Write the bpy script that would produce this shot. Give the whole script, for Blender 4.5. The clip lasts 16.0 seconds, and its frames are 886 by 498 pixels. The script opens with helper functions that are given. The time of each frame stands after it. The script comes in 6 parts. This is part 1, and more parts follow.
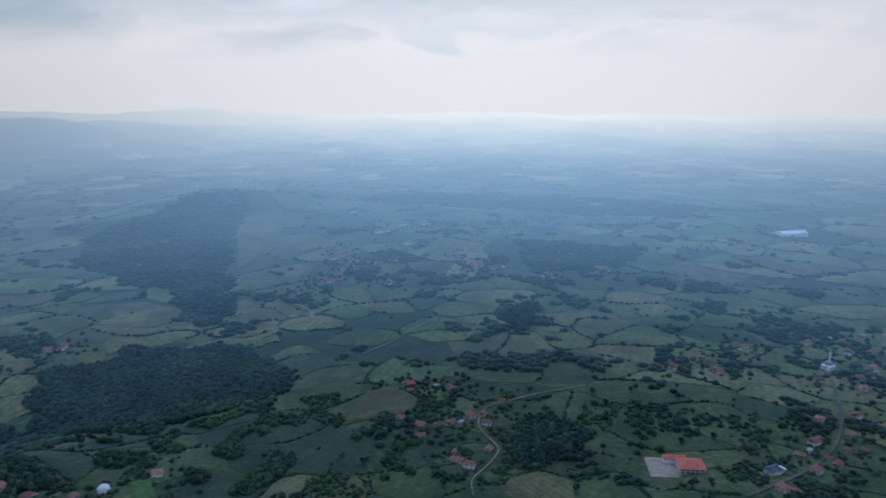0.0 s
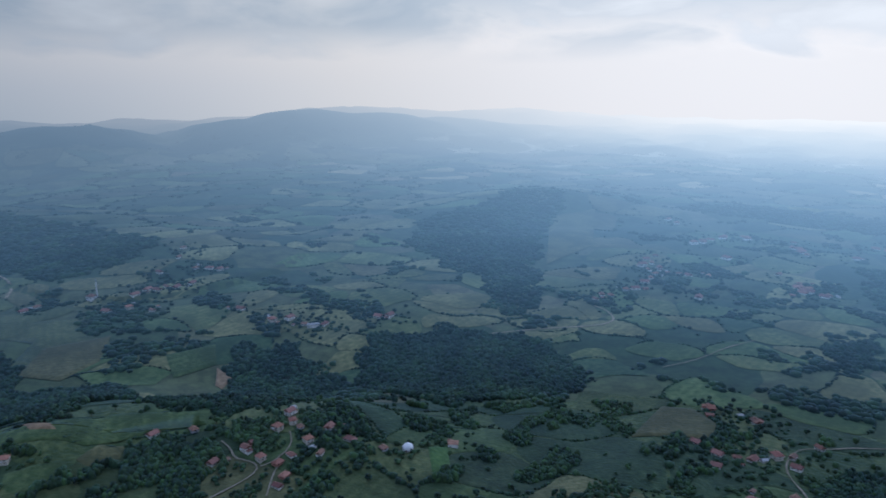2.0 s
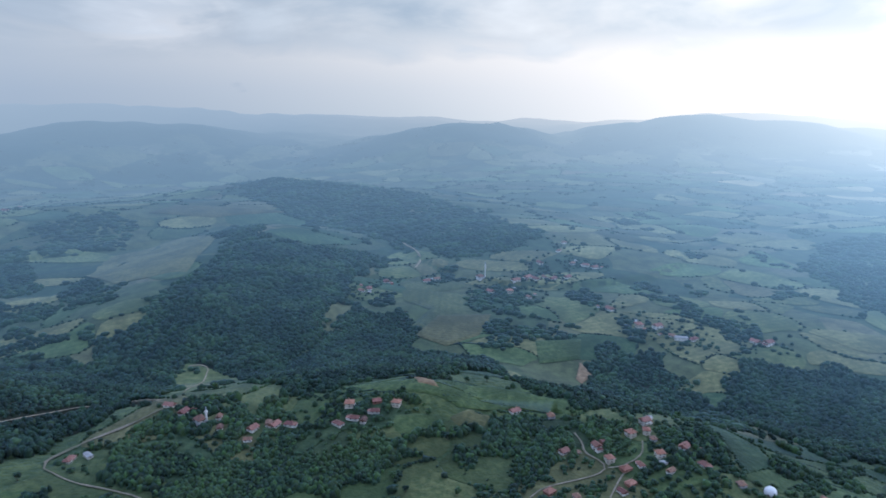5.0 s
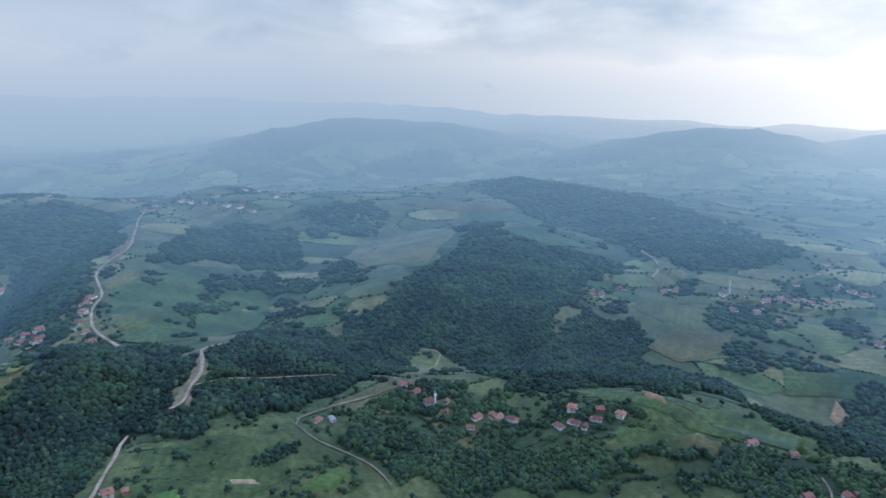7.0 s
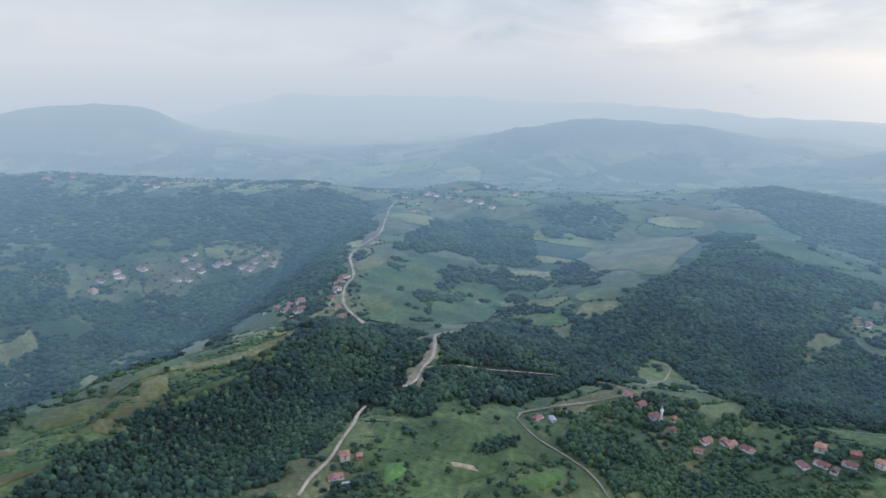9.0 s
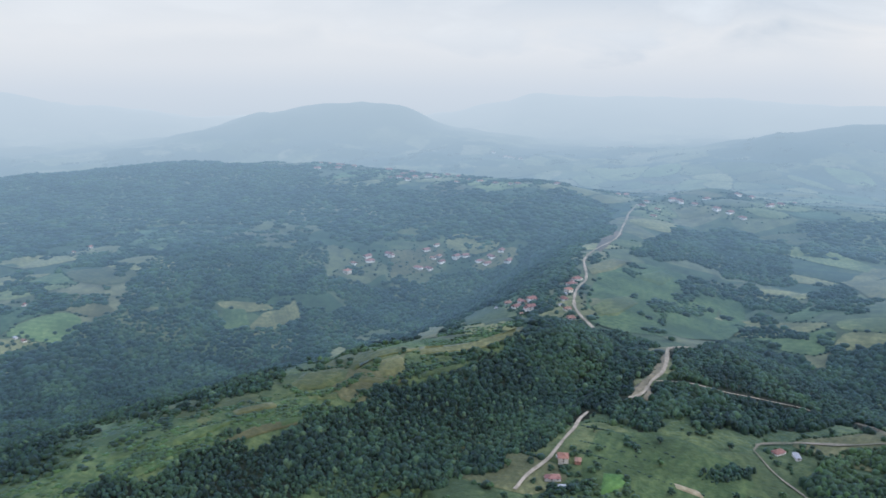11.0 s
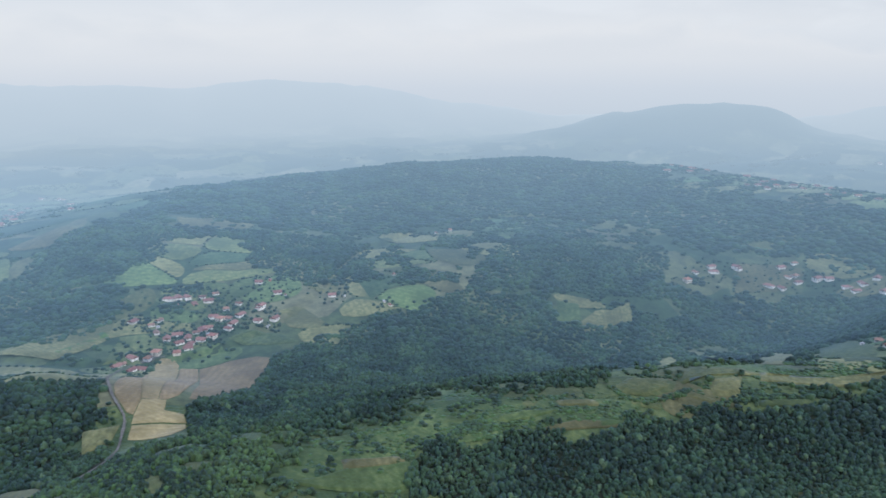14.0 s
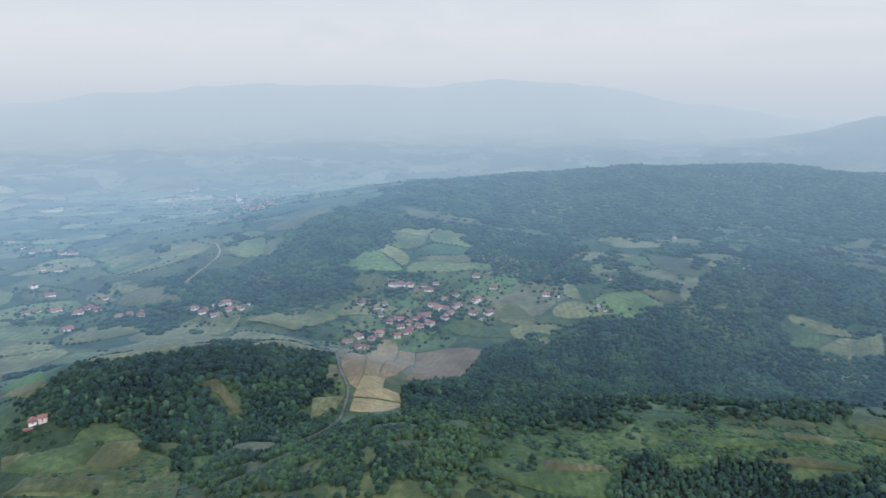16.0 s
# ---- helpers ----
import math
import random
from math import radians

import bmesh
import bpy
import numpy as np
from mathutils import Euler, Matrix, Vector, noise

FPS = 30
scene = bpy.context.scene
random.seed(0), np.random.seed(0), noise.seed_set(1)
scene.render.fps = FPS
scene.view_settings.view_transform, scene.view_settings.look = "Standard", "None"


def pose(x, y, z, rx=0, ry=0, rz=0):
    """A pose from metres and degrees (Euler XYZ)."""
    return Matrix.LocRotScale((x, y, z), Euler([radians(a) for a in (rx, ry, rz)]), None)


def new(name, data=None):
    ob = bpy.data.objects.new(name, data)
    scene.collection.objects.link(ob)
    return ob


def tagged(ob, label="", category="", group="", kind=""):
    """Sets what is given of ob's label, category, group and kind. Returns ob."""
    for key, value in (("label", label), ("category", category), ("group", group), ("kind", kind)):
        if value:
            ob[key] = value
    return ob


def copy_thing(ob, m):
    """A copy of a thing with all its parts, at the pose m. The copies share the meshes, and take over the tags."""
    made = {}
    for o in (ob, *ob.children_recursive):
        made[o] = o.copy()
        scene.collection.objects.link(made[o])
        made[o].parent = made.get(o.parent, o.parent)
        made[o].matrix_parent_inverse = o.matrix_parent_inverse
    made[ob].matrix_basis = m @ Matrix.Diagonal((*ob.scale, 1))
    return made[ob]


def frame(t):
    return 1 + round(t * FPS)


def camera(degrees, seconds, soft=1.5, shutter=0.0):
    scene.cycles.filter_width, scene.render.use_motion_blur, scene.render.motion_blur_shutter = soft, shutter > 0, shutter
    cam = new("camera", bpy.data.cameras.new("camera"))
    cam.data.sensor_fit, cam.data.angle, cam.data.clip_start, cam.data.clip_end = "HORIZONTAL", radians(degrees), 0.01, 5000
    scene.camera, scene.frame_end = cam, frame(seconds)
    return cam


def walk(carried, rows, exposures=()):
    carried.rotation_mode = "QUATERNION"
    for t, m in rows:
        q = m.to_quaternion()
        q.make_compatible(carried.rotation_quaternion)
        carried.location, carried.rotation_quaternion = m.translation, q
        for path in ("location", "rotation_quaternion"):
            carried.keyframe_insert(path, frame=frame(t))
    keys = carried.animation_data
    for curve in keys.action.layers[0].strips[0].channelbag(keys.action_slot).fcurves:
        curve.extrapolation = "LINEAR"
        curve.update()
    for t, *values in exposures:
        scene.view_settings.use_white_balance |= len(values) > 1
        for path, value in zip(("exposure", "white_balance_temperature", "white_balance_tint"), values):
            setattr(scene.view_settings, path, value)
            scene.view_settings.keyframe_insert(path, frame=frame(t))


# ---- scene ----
cam = camera(63.66, 16.0, 1.6, 0.3)
HEIGHT = 320.0                      # the drone's height over the near fields

# ---- camera and its turn: seconds, yaw, pitch, roll ----
TURN = [
    (0.0, 0.0, -14.11, 0.19), (0.5, 6.48, -14.06, 0.16), (1.0, 12.77, -14.02, 0.11), (1.5, 19.0, -13.96, 0.05),
    (2.0, 25.17, -13.93, -0.02), (2.5, 30.91, -13.89, -0.08), (3.0, 35.96, -13.85, -0.11), (3.5, 40.92, -13.8, -0.19),
    (4.0, 45.83, -13.76, -0.21), (6.5, 70.12, -13.67, -0.2), (7.0, 74.87, -13.67, -0.24), (7.5, 79.64, -13.68, -0.22),
    (8.0, 84.44, -13.71, -0.25), (8.5, 89.2, -13.71, -0.2), (9.0, 94.0, -13.72, -0.17), (11.5, 117.92, -13.73, 0.02),
    (12.0, 122.61, -13.74, 0.1), (12.5, 127.18, -13.72, 0.15), (13.0, 131.65, -13.74, 0.23), (13.5, 136.14, -13.71, 0.24),
    (14.0, 140.62, -13.7, 0.23), (14.5, 145.09, -13.69, 0.27), (15.0, 149.56, -13.67, 0.29), (15.5, 153.93, -13.64, 0.31),
    (16.0, 158.4, -13.62, 0.31),
]
walk(cam, [(t, pose(0, 0, HEIGHT, 90 + p, r, y)) for t, y, p, r in TURN],
     [(0.0, -1.22, 4600, 9), (2.0, -1.10, 4600, 9), (3.5, -0.66, 4750, 9), (7.0, -0.14, 4850, 9), (9.0, 0.07, 5350, 10), (12.0, 0.22, 5400, 10), (16.0, 0.1, 5400, 10)])


# ---- light: a bright overcast sky with the sun behind thin cloud ----
def wire(tree, kind, links=(), **sets):
    """A node with its inputs set and linked."""
    n = tree.nodes.new("ShaderNode" + kind)
    for key, value in sets.items():
        n.inputs[key.replace("_", " ")].default_value = value
    for key, socket in links:
        tree.links.new(socket, n.inputs[key])
    return n


def blend(tree, factor, a, b, mode="MIX"):
    n = tree.nodes.new("ShaderNodeMixRGB")
    n.blend_type = mode
    for socket, value in zip(n.inputs, (factor, a, b)):
        if isinstance(value, bpy.types.NodeSocket):
            tree.links.new(value, socket)
        elif isinstance(value, tuple) and len(value) == 3:
            socket.default_value = (*value, 1)
        else:
            socket.default_value = value
    return n.outputs[0]


def ramp(tree, source, stops):
    n = tree.nodes.new("ShaderNodeValToRGB")
    tree.links.new(source, n.inputs[0])
    els = n.color_ramp.elements
    while len(els) < len(stops):
        els.new(0.5)
    for e, (pos, col) in zip(els, stops):
        e.position, e.color = pos, (*col, 1)
    return n.outputs[0]


SUN_BEARING, SUN_HIGH = 14.0, 42.0
world = bpy.data.worlds.new("overcast_sky")
scene.world = world
world.use_nodes = True
nt = world.node_tree
nt.nodes.clear()
sky = nt.nodes.new("ShaderNodeTexSky")
sky.sky_type, sky.sun_disc = "NISHITA", False
sky.sun_elevation, sky.sun_rotation = radians(SUN_HIGH), radians(-SUN_BEARING)
sky.dust_density, sky.air_density = 4.0, 1.5
coord = wire(nt, "TexCoord").outputs["Generated"]
xyz = wire(nt, "SeparateXYZ", [(0, coord)])
rise = wire(nt, "MapRange", [("Value", xyz.outputs["Z"])], From_Min=-0.06, From_Max=0.24)
haze = ramp(nt, rise.outputs[0], [(0.0, (0.635, 0.64, 0.605)), (0.14, (0.705, 0.685, 0.635)), (0.26, (0.805, 0.75, 0.665)),
                                  (0.40, (0.87, 0.795, 0.69)), (0.60, (0.83, 0.775, 0.69)), (1.0, (0.75, 0.715, 0.67))])
flat = wire(nt, "VectorMath", [(0, coord)])
flat.operation = "MULTIPLY"
flat.inputs[1].default_value = (3.1, 3.1, 9.0)
puffs = wire(nt, "TexNoise", [("Vector", flat.outputs[0])], Scale=1.6, Detail=5.0, Roughness=0.52, Distortion=0.3)
lumps = ramp(nt, puffs.outputs[0], [(0.35, (0.66, 0.74, 0.83)), (0.47, (0.89, 0.92, 0.95)), (0.54, (1.0, 1.0, 1.0)), (0.66, (1.16, 1.15, 1.13))])
high = wire(nt, "MapRange", [("Value", xyz.outputs["Z"])], From_Min=0.01, From_Max=0.06)
# the cloud breaks up towards the sun and is even away from it
facing = wire(nt, "VectorMath", [(0, coord)])
facing.operation = "DOT_PRODUCT"
facing.inputs[1].default_value = (-math.sin(radians(35)), math.cos(radians(35)), 0)
broken = wire(nt, "MapRange", [("Value", facing.outputs["Value"])], From_Min=0.0, From_Max=0.95, To_Min=0.22, To_Max=1.0)
amount = wire(nt, "Math", [(0, high.outputs[0]), (1, broken.outputs[0])])
amount.operation = "MULTIPLY"
glare = wire(nt, "VectorMath", [(0, coord)])
glare.operation = "DOT_PRODUCT"
glare.inputs[1].default_value = (-math.sin(radians(SUN_BEARING - 18)), math.cos(radians(SUN_BEARING - 18)), 0.2)
# no dark band over the horizon below the sun
haze = blend(nt, wire(nt, "MapRange", [("Value", glare.outputs["Value"])], From_Min=0.45, From_Max=0.95).outputs[0], haze, (0.80, 0.765, 0.71))
cloud = blend(nt, amount.outputs[0], haze, blend(nt, 1.0, haze, lumps, "MULTIPLY"))
toward = wire(nt, "MapRange", [("Value", glare.outputs["Value"])], From_Min=0.0, From_Max=1.0)
rising = wire(nt, "Math", [(0, toward.outputs[0])])
rising.operation = "MULTIPLY_ADD"
rising.inputs[1].default_value, rising.inputs[2].default_value = 1.36, 0.35
near_sun = wire(nt, "Math", [(0, toward.outputs[0]), (1, rising.outputs[0])])
near_sun.operation = "MULTIPLY_ADD"
near_sun.inputs[2].default_value = 1.0
# heavier grey cloud beside the sun, with a ragged lower edge, and thinner patches of it higher up
bank = wire(nt, "VectorMath", [(0, coord)])
bank.operation = "DOT_PRODUCT"
bank.inputs[1].default_value = (-math.sin(radians(51)), math.cos(radians(51)), 0)
across = wire(nt, "MapRange", [("Value", bank.outputs["Value"])], From_Min=0.89, From_Max=0.94)


def above(low, full, ragged, most):
    """How far the sky lies over a cloud base, its edge torn by the puffs."""
    edge = wire(nt, "Math", [(0, puffs.outputs[0]), (2, xyz.outputs["Z"])])
    edge.operation = "MULTIPLY_ADD"
    edge.inputs[1].default_value = ragged
    return wire(nt, "MapRange", [("Value", edge.outputs[0])], From_Min=low + 0.5 * ragged, From_Max=full + 0.5 * ragged, To_Max=most)


def both(a, b, how="MULTIPLY"):
    n = wire(nt, "Math", [(0, a.outputs[0]), (1, b.outputs[0])])
    n.operation = how
    return n


heavy = both(both(across, above(0.022, 0.052, 0.16, 0.85)), both(broken, above(0.055, 0.085, 0.30, 0.75)), "MAXIMUM")
cloud = blend(nt, heavy.outputs[0], cloud, blend(nt, 1.0, cloud, (0.72, 0.79, 0.87), "MULTIPLY"))
# a bright break in the cloud
rift = wire(nt, "VectorMath", [(0, coord)])
rift.operation = "DOT_PRODUCT"
rift.inputs[1].default_value = (-math.sin(radians(77)) * 0.995, math.cos(radians(77)) * 0.995, 0.115)
torn = wire(nt, "Math", [(0, puffs.outputs[0]), (2, rift.outputs["Value"])])
torn.operation = "MULTIPLY_ADD"
torn.inputs[1].default_value = 0.02
thin = wire(nt, "MapRange", [("Value", torn.outputs[0])], From_Min=1.0070, From_Max=1.0125)
cloud = blend(nt, thin.outputs[0], cloud, blend(nt, 1.0, cloud, (1.32, 1.26, 1.2), "MULTIPLY"))
bright = wire(nt, "VectorMath", [(0, cloud)])
bright.operation = "SCALE"
nt.links.new(near_sun.outputs[0], bright.inputs["Scale"])
warm = blend(nt, wire(nt, "MapRange", [("Value", glare.outputs["Value"])], From_Min=0.0, From_Max=0.8).outputs[0], (1.0, 1.0, 1.0), (1.22, 1.0, 0.77))
bright = wire(nt, "VectorMath", [(0, bright.outputs[0]), (1, warm)])
bright.operation = "MULTIPLY"
# an overcast sky is brightest overhead
dome = wire(nt, "MapRange", [("Value", xyz.outputs["Z"])], From_Min=0.12, From_Max=0.8, To_Min=0.0, To_Max=1.0)
lit = blend(nt, dome.outputs[0], bright.outputs[0], (1.36, 1.47, 1.92))
clear = wire(nt, "VectorMath", [(0, sky.outputs[0])])
clear.operation = "SCALE"
clear.inputs["Scale"].default_value = 0.08
total = blend(nt, 0.92, clear.outputs[0], lit)
back = wire(nt, "Background", [("Color", total)], Strength=0.95)
nt.links.new(back.outputs[0], wire(nt, "OutputWorld").inputs[0])

sun_data = bpy.data.lights.new("sun", "SUN")
sun_data.energy, sun_data.angle, sun_data.color = 1.3, radians(22), (1.0, 0.95, 0.88)
sun = new("sun", sun_data)
sun.rotation_euler = (radians(90 - SUN_HIGH), 0, radians(SUN_BEARING + 180))


# ---- terrain heights ----
def place(a, r):
    """Plan position at bearing a (degrees, anticlockwise from +y) and range r."""
    return -r * math.sin(radians(a)), r * math.cos(radians(a))


# crest lines: half width, then bearing, range and height of their points
CRESTS = [
    (330, [(166.5, 1600, 39), (161.2, 1800, 52), (153.2, 2000, 45), (143.6, 2200, 50), (134.1, 2300, 60), (124.3, 2200, 54), (113.8, 2000, 38), (107.0, 1850, 47)]),
    (150, [(103.1, 590, -11), (96.6, 690, 7), (94.4, 815, 9), (100.8, 900, 1), (102.0, 1010, 8), (101.5, 1190, 13), (98.5, 1520, 14), (96.9, 1780, 19), (91.9, 1980, 30)]),
    (120, [(163.7, 520, 28), (154.8, 570, 18), (145.3, 600, 21), (135.5, 640, 20), (125.8, 680, 23), (114.7, 740, 31), (105.7, 800, 39)]),
    (170, [(76.9, 1100, 7), (71.7, 1280, 19), (69.5, 1450, 19)]),
    (220, [(71.8, 2100, 10), (67.8, 2100, 24), (60.6, 1950, 9), (52.2, 1650, -2), (47.4, 1450, 6)]),
    (200, [(91.1, 1800, 27), (85.0, 1820, 20), (76.8, 1850, 12), (70.4, 1850, 3)]),
    (420, [(90.8, 3200, 15), (86.5, 3400, 79), (82.1, 3550, 104), (75.9, 3650, 84), (69.6, 3750, 28), (63.0, 3800, -41)]),
    (330, [(106.1, 4650, 202), (101.0, 4700, 187), (94.2, 4700, 183), (84.7, 4700, 156), (75.0, 4700, 131), (69.7, 4700, 80), (56.8, 4700, 44)]),
    (400, [(58.6, 3000, -22), (54.3, 3300, 107), (52.1, 3350, 88), (47.8, 3400, 6), (43.8, 3450, 38), (40.2, 3500, 105), (36.4, 3600, 144), (32.2, 3700, 130), (24.9, 3900, 75), (18.9, 4100, 38)]),
    (300, [(35.3, 4500, 103), (31.4, 4700, 107), (24.4, 4750, 71), (19.2, 4800, 104), (15.6, 4800, 51)]),
    (330, [(133.7, 3500, -45), (130.1, 3700, 41), (126.5, 3850, 129), (122.0, 3900, 174), (117.7, 3900, 169), (113.3, 3800, 50), (110.7, 3700, -29)]),
    (300, [(112.5, 4600, 90), (109.3, 4650, 151), (105.4, 4700, 199), (99.9, 4700, 184), (96.5, 4700, 181)]),
    (380, [(189.7, 4700, 182), (186.3, 4700, 204), (176.9, 4750, 254), (169.9, 4750, 280), (159.9, 4750, 260), (153.3, 4750, 293), (144.7, 4750, 227), (136.5, 4700, 113), (132.8, 4700, 81), (128.2, 4700, 64)]),
    (170, [(23.4, 1750, -7), (20.0, 1880, 8), (17.5, 1930, 13), (15.0, 1900, 10)]),
    (5.5, [(10.2, 1900, -11), (6.2, 1980, -18), (-0.7, 2020, -16), (-9.8, 1980, -20), (-16.4, 1900, -18)]),
    (110, [(186.8, 790, 28), (180.7, 820, 19), (174.2, 830, 9), (169.3, 800, -6)]),
    (110, [(78.9, 690, 1), (66.7, 700, 3), (57.4, 690, 15), (54.5, 715, 5), (45.0, 680, -2), (35.1, 640, -3)]),
]
# hollows and valleys: depth, half width, then bearing and range of the two ends
HOLLOWS = [
    (50, 230, 158, 1000, 130, 1050), (45, 230, 130, 1050, 114, 1250), (40, 200, 114, 1250, 108, 1600),
    (25, 150, 66, 850, 40, 800), (22, 180, 40, 800, 18, 850), (25, 140, 90, 1000, 82, 950),
    (60, 500, 150, 2900, 185, 2700), (60, 400, 128, 2950, 95, 2700), (55, 350, 62, 2700, 80, 2700),
    (25, 250, 172, 1150, 186, 1150),
]


def along(x, y, a1, r1, a2, r2):
    (x1, y1), (x2, y2) = place(a1, r1), place(a2, r2)
    dx, dy = x2 - x1, y2 - y1
    s = np.clip(((x - x1) * dx + (y - y1) * dy) / (dx * dx + dy * dy), 0, 1)
    return s, np.hypot(x - x1 - s * dx, y - y1 - s * dy)


def waves(x, y, scale, seed):
    """Smooth uneven ground between about -1 and 1."""
    rng = np.random.RandomState(seed)
    total = np.zeros_like(x)
    for k in range(9):
        ang, ph, f = rng.uniform(0, 6.283), rng.uniform(0, 6.283), rng.uniform(0.6, 1.7)
        u = (x * math.cos(ang) + y * math.sin(ang)) * f / scale * 6.283
        total = total + np.sin(u + ph + 1.3 * np.sin(0.43 * u + 2.1 * ph)) / f
    return total / 4.2


def ground_z(x, y):
    x, y = np.asarray(x, float), np.asarray(y, float)
    r = np.hypot(x, y)
    base = -25 + 58 * np.clip((r - 2600) / 2300, 0, 1) ** 2 + 7 * np.clip(r / 2500, 0.3, 1) * waves(x, y, 640, 3)
    for deep, wide, *ends in HOLLOWS:
        s, dist = along(x, y, *ends)
        base = base - deep * np.exp(-(dist / wide) ** 2)
    top = base
    for wide, pts in CRESTS:
        best = np.full_like(x, -1e3)
        for (a1, r1, z1), (a2, r2, z2) in zip(pts, pts[1:]):
            s, dist = along(x, y, a1, r1, a2, r2)
            best = np.maximum(best, base + (z1 + (z2 - z1) * s - base) * np.exp(-(dist / wide) ** 2))
        gap = np.clip((best - top) / 12 + 0.5, 0, 1)
        top = top + gap * (best - top)
    rough = np.clip((r - 2500) / 900, 0, 1)
    return top + 2.6 * waves(x, y, 190, 8) + rough * (13 * waves(x, y, 760, 9) + 7 * waves(x, y, 270, 10))
# ---- end of terrain heights ----


# ---- materials ----
def material(name, rough=0.9, sheen=0.0, bump=0.0, bump_scale=1.0):
    m = bpy.data.materials.new(name)
    m.use_nodes = True
    t = m.node_tree
    b = t.nodes["Principled BSDF"]
    b.inputs["Roughness"].default_value = rough
    b.inputs["Specular IOR Level"].default_value = 0.2 if rough > 0.82 else 0.3
    # blue sheen that imitates haze over leaves and grass
    if sheen:
        b.inputs["Sheen Weight"].default_value = sheen
        b.inputs["Sheen Roughness"].default_value = 0.5
        b.inputs["Sheen Tint"].default_value = (0.36, 0.62, 1.0, 1)
    pos = wire(t, "NewGeometry")
    if bump:
        n = wire(t, "TexNoise", [("Vector", pos.outputs["Position"])], Scale=bump_scale, Detail=4.0)
        k = wire(t, "Bump", [("Height", n.outputs[0])], Strength=bump, Distance=1.0 / bump_scale)
        t.links.new(k.outputs[0], b.inputs["Normal"])
    return m, t, b, pos


def speckled(name, dark, light, scale, rough=0.9, sheen=0.0, bump=0.0, stains=None, vary="", spread=0.0, rows=0.0, stands=False):
    """A two-scale surface: grain between dark and light, larger patches, a shift from piece to piece and mown rows."""
    m, t, b, pos = material(name, rough, sheen, bump, scale * 2)
    where = pos.outputs["Position"]
    grain = wire(t, "TexNoise", [("Vector", where)], Scale=scale, Detail=6.0, Roughness=0.65)
    col = ramp(t, grain.outputs[0], [(0.38, dark), (0.62, light)])
    patch = wire(t, "TexNoise", [("Vector", where)], Scale=scale * 0.11, Detail=4.0, Roughness=0.6)
    col = blend(t, ramp(t, patch.outputs[0], [(0.42, (0, 0, 0)), (0.62, (0.75, 0.75, 0.75))]), col, stains or tuple(0.6 * c for c in dark))
    if stands:
        stand_ = wire(t, "TexNoise", [("Vector", where)], Scale=0.016, Detail=3.0, Roughness=0.6)
        col = blend(t, 1.0, col, ramp(t, stand_.outputs[0], [(0.36, (0.62, 0.66, 0.72)), (0.5, (1.0, 1.0, 1.0)), (0.64, (1.6, 1.45, 1.2))]), "MULTIPLY")
    if rows:
        turn = wire(t, "VectorRotate", [("Vector", where)])
        turn.rotation_type = "Z_AXIS"
        pick = wire(t, "ObjectInfo").outputs["Random"] if vary == "object" else pos.outputs["Random Per Island"]
        ang = wire(t, "Math", [(0, pick)])
        ang.operation = "MULTIPLY"
        ang.inputs[1].default_value = 6.0
        t.links.new(ang.outputs[0], turn.inputs["Angle"])
        band = wire(t, "TexWave", [("Vector", turn.outputs[0])], Scale=rows, Distortion=2.5, Detail=2.0, Detail_Scale=0.4)
        col = blend(t, ramp(t, band.outputs[0], [(0.2, (0.0, 0.0, 0.0)), (0.9, (0.22, 0.22, 0.22))]), col, tuple(0.55 * c for c in dark))
    if vary:
        pick = wire(t, "ObjectInfo").outputs["Random"] if vary == "object" else pos.outputs["Random Per Island"]
        shift = wire(t, "MapRange", [("Value", pick)], To_Min=1 - spread, To_Max=1 + spread)
        hue = wire(t, "MapRange", [("Value", wire(t, "Math", [(0, pick)], ).outputs[0])], To_Min=0.485, To_Max=0.515)
        hs = wire(t, "HueSaturation", [("Color", col), ("Value", shift.outputs[0]), ("Hue", hue.outputs[0])])
        col = hs.outputs[0]
    t.links.new(col, b.inputs["Base Color"])
    return m


HAZY_LEAF = 0.10                        # blue-tinted sheen on leaves, standing in for near haze
HAZY = 0.10                         # blue-tinted sheen on grass, likewise imitating haze
LEAF = speckled("foliage", (0.007, 0.016, 0.009), (0.035, 0.061, 0.031), 1.1, 0.85, HAZY_LEAF, 1.0, (0.018, 0.032, 0.012), "island", 0.45, 0.0, True)
LEAF_PALE = speckled("pale_foliage", (0.030, 0.050, 0.021), (0.078, 0.102, 0.048), 0.9, 0.85, HAZY_LEAF, 0.7, (0.05, 0.08, 0.035), "island", 0.35)
LEAF_FRESH = speckled("fresh_foliage", (0.026, 0.046, 0.014), (0.066, 0.095, 0.030), 0.9, 0.85, HAZY_LEAF, 0.7, (0.045, 0.075, 0.020), "island", 0.35)
LEAF_MID = speckled("bush_foliage", (0.013, 0.025, 0.011), (0.046, 0.073, 0.031), 1.0, 0.85, HAZY_LEAF, 0.9, (0.028, 0.045, 0.015), "island", 0.45, 0.0, True)
BARK = speckled("bark", (0.05, 0.04, 0.03), (0.12, 0.10, 0.08), 3.0)
EARTH = speckled("rough_grass", (0.042, 0.061, 0.018), (0.092, 0.112, 0.036), 0.12, 0.95, HAZY, 0.5, (0.022, 0.040, 0.014))
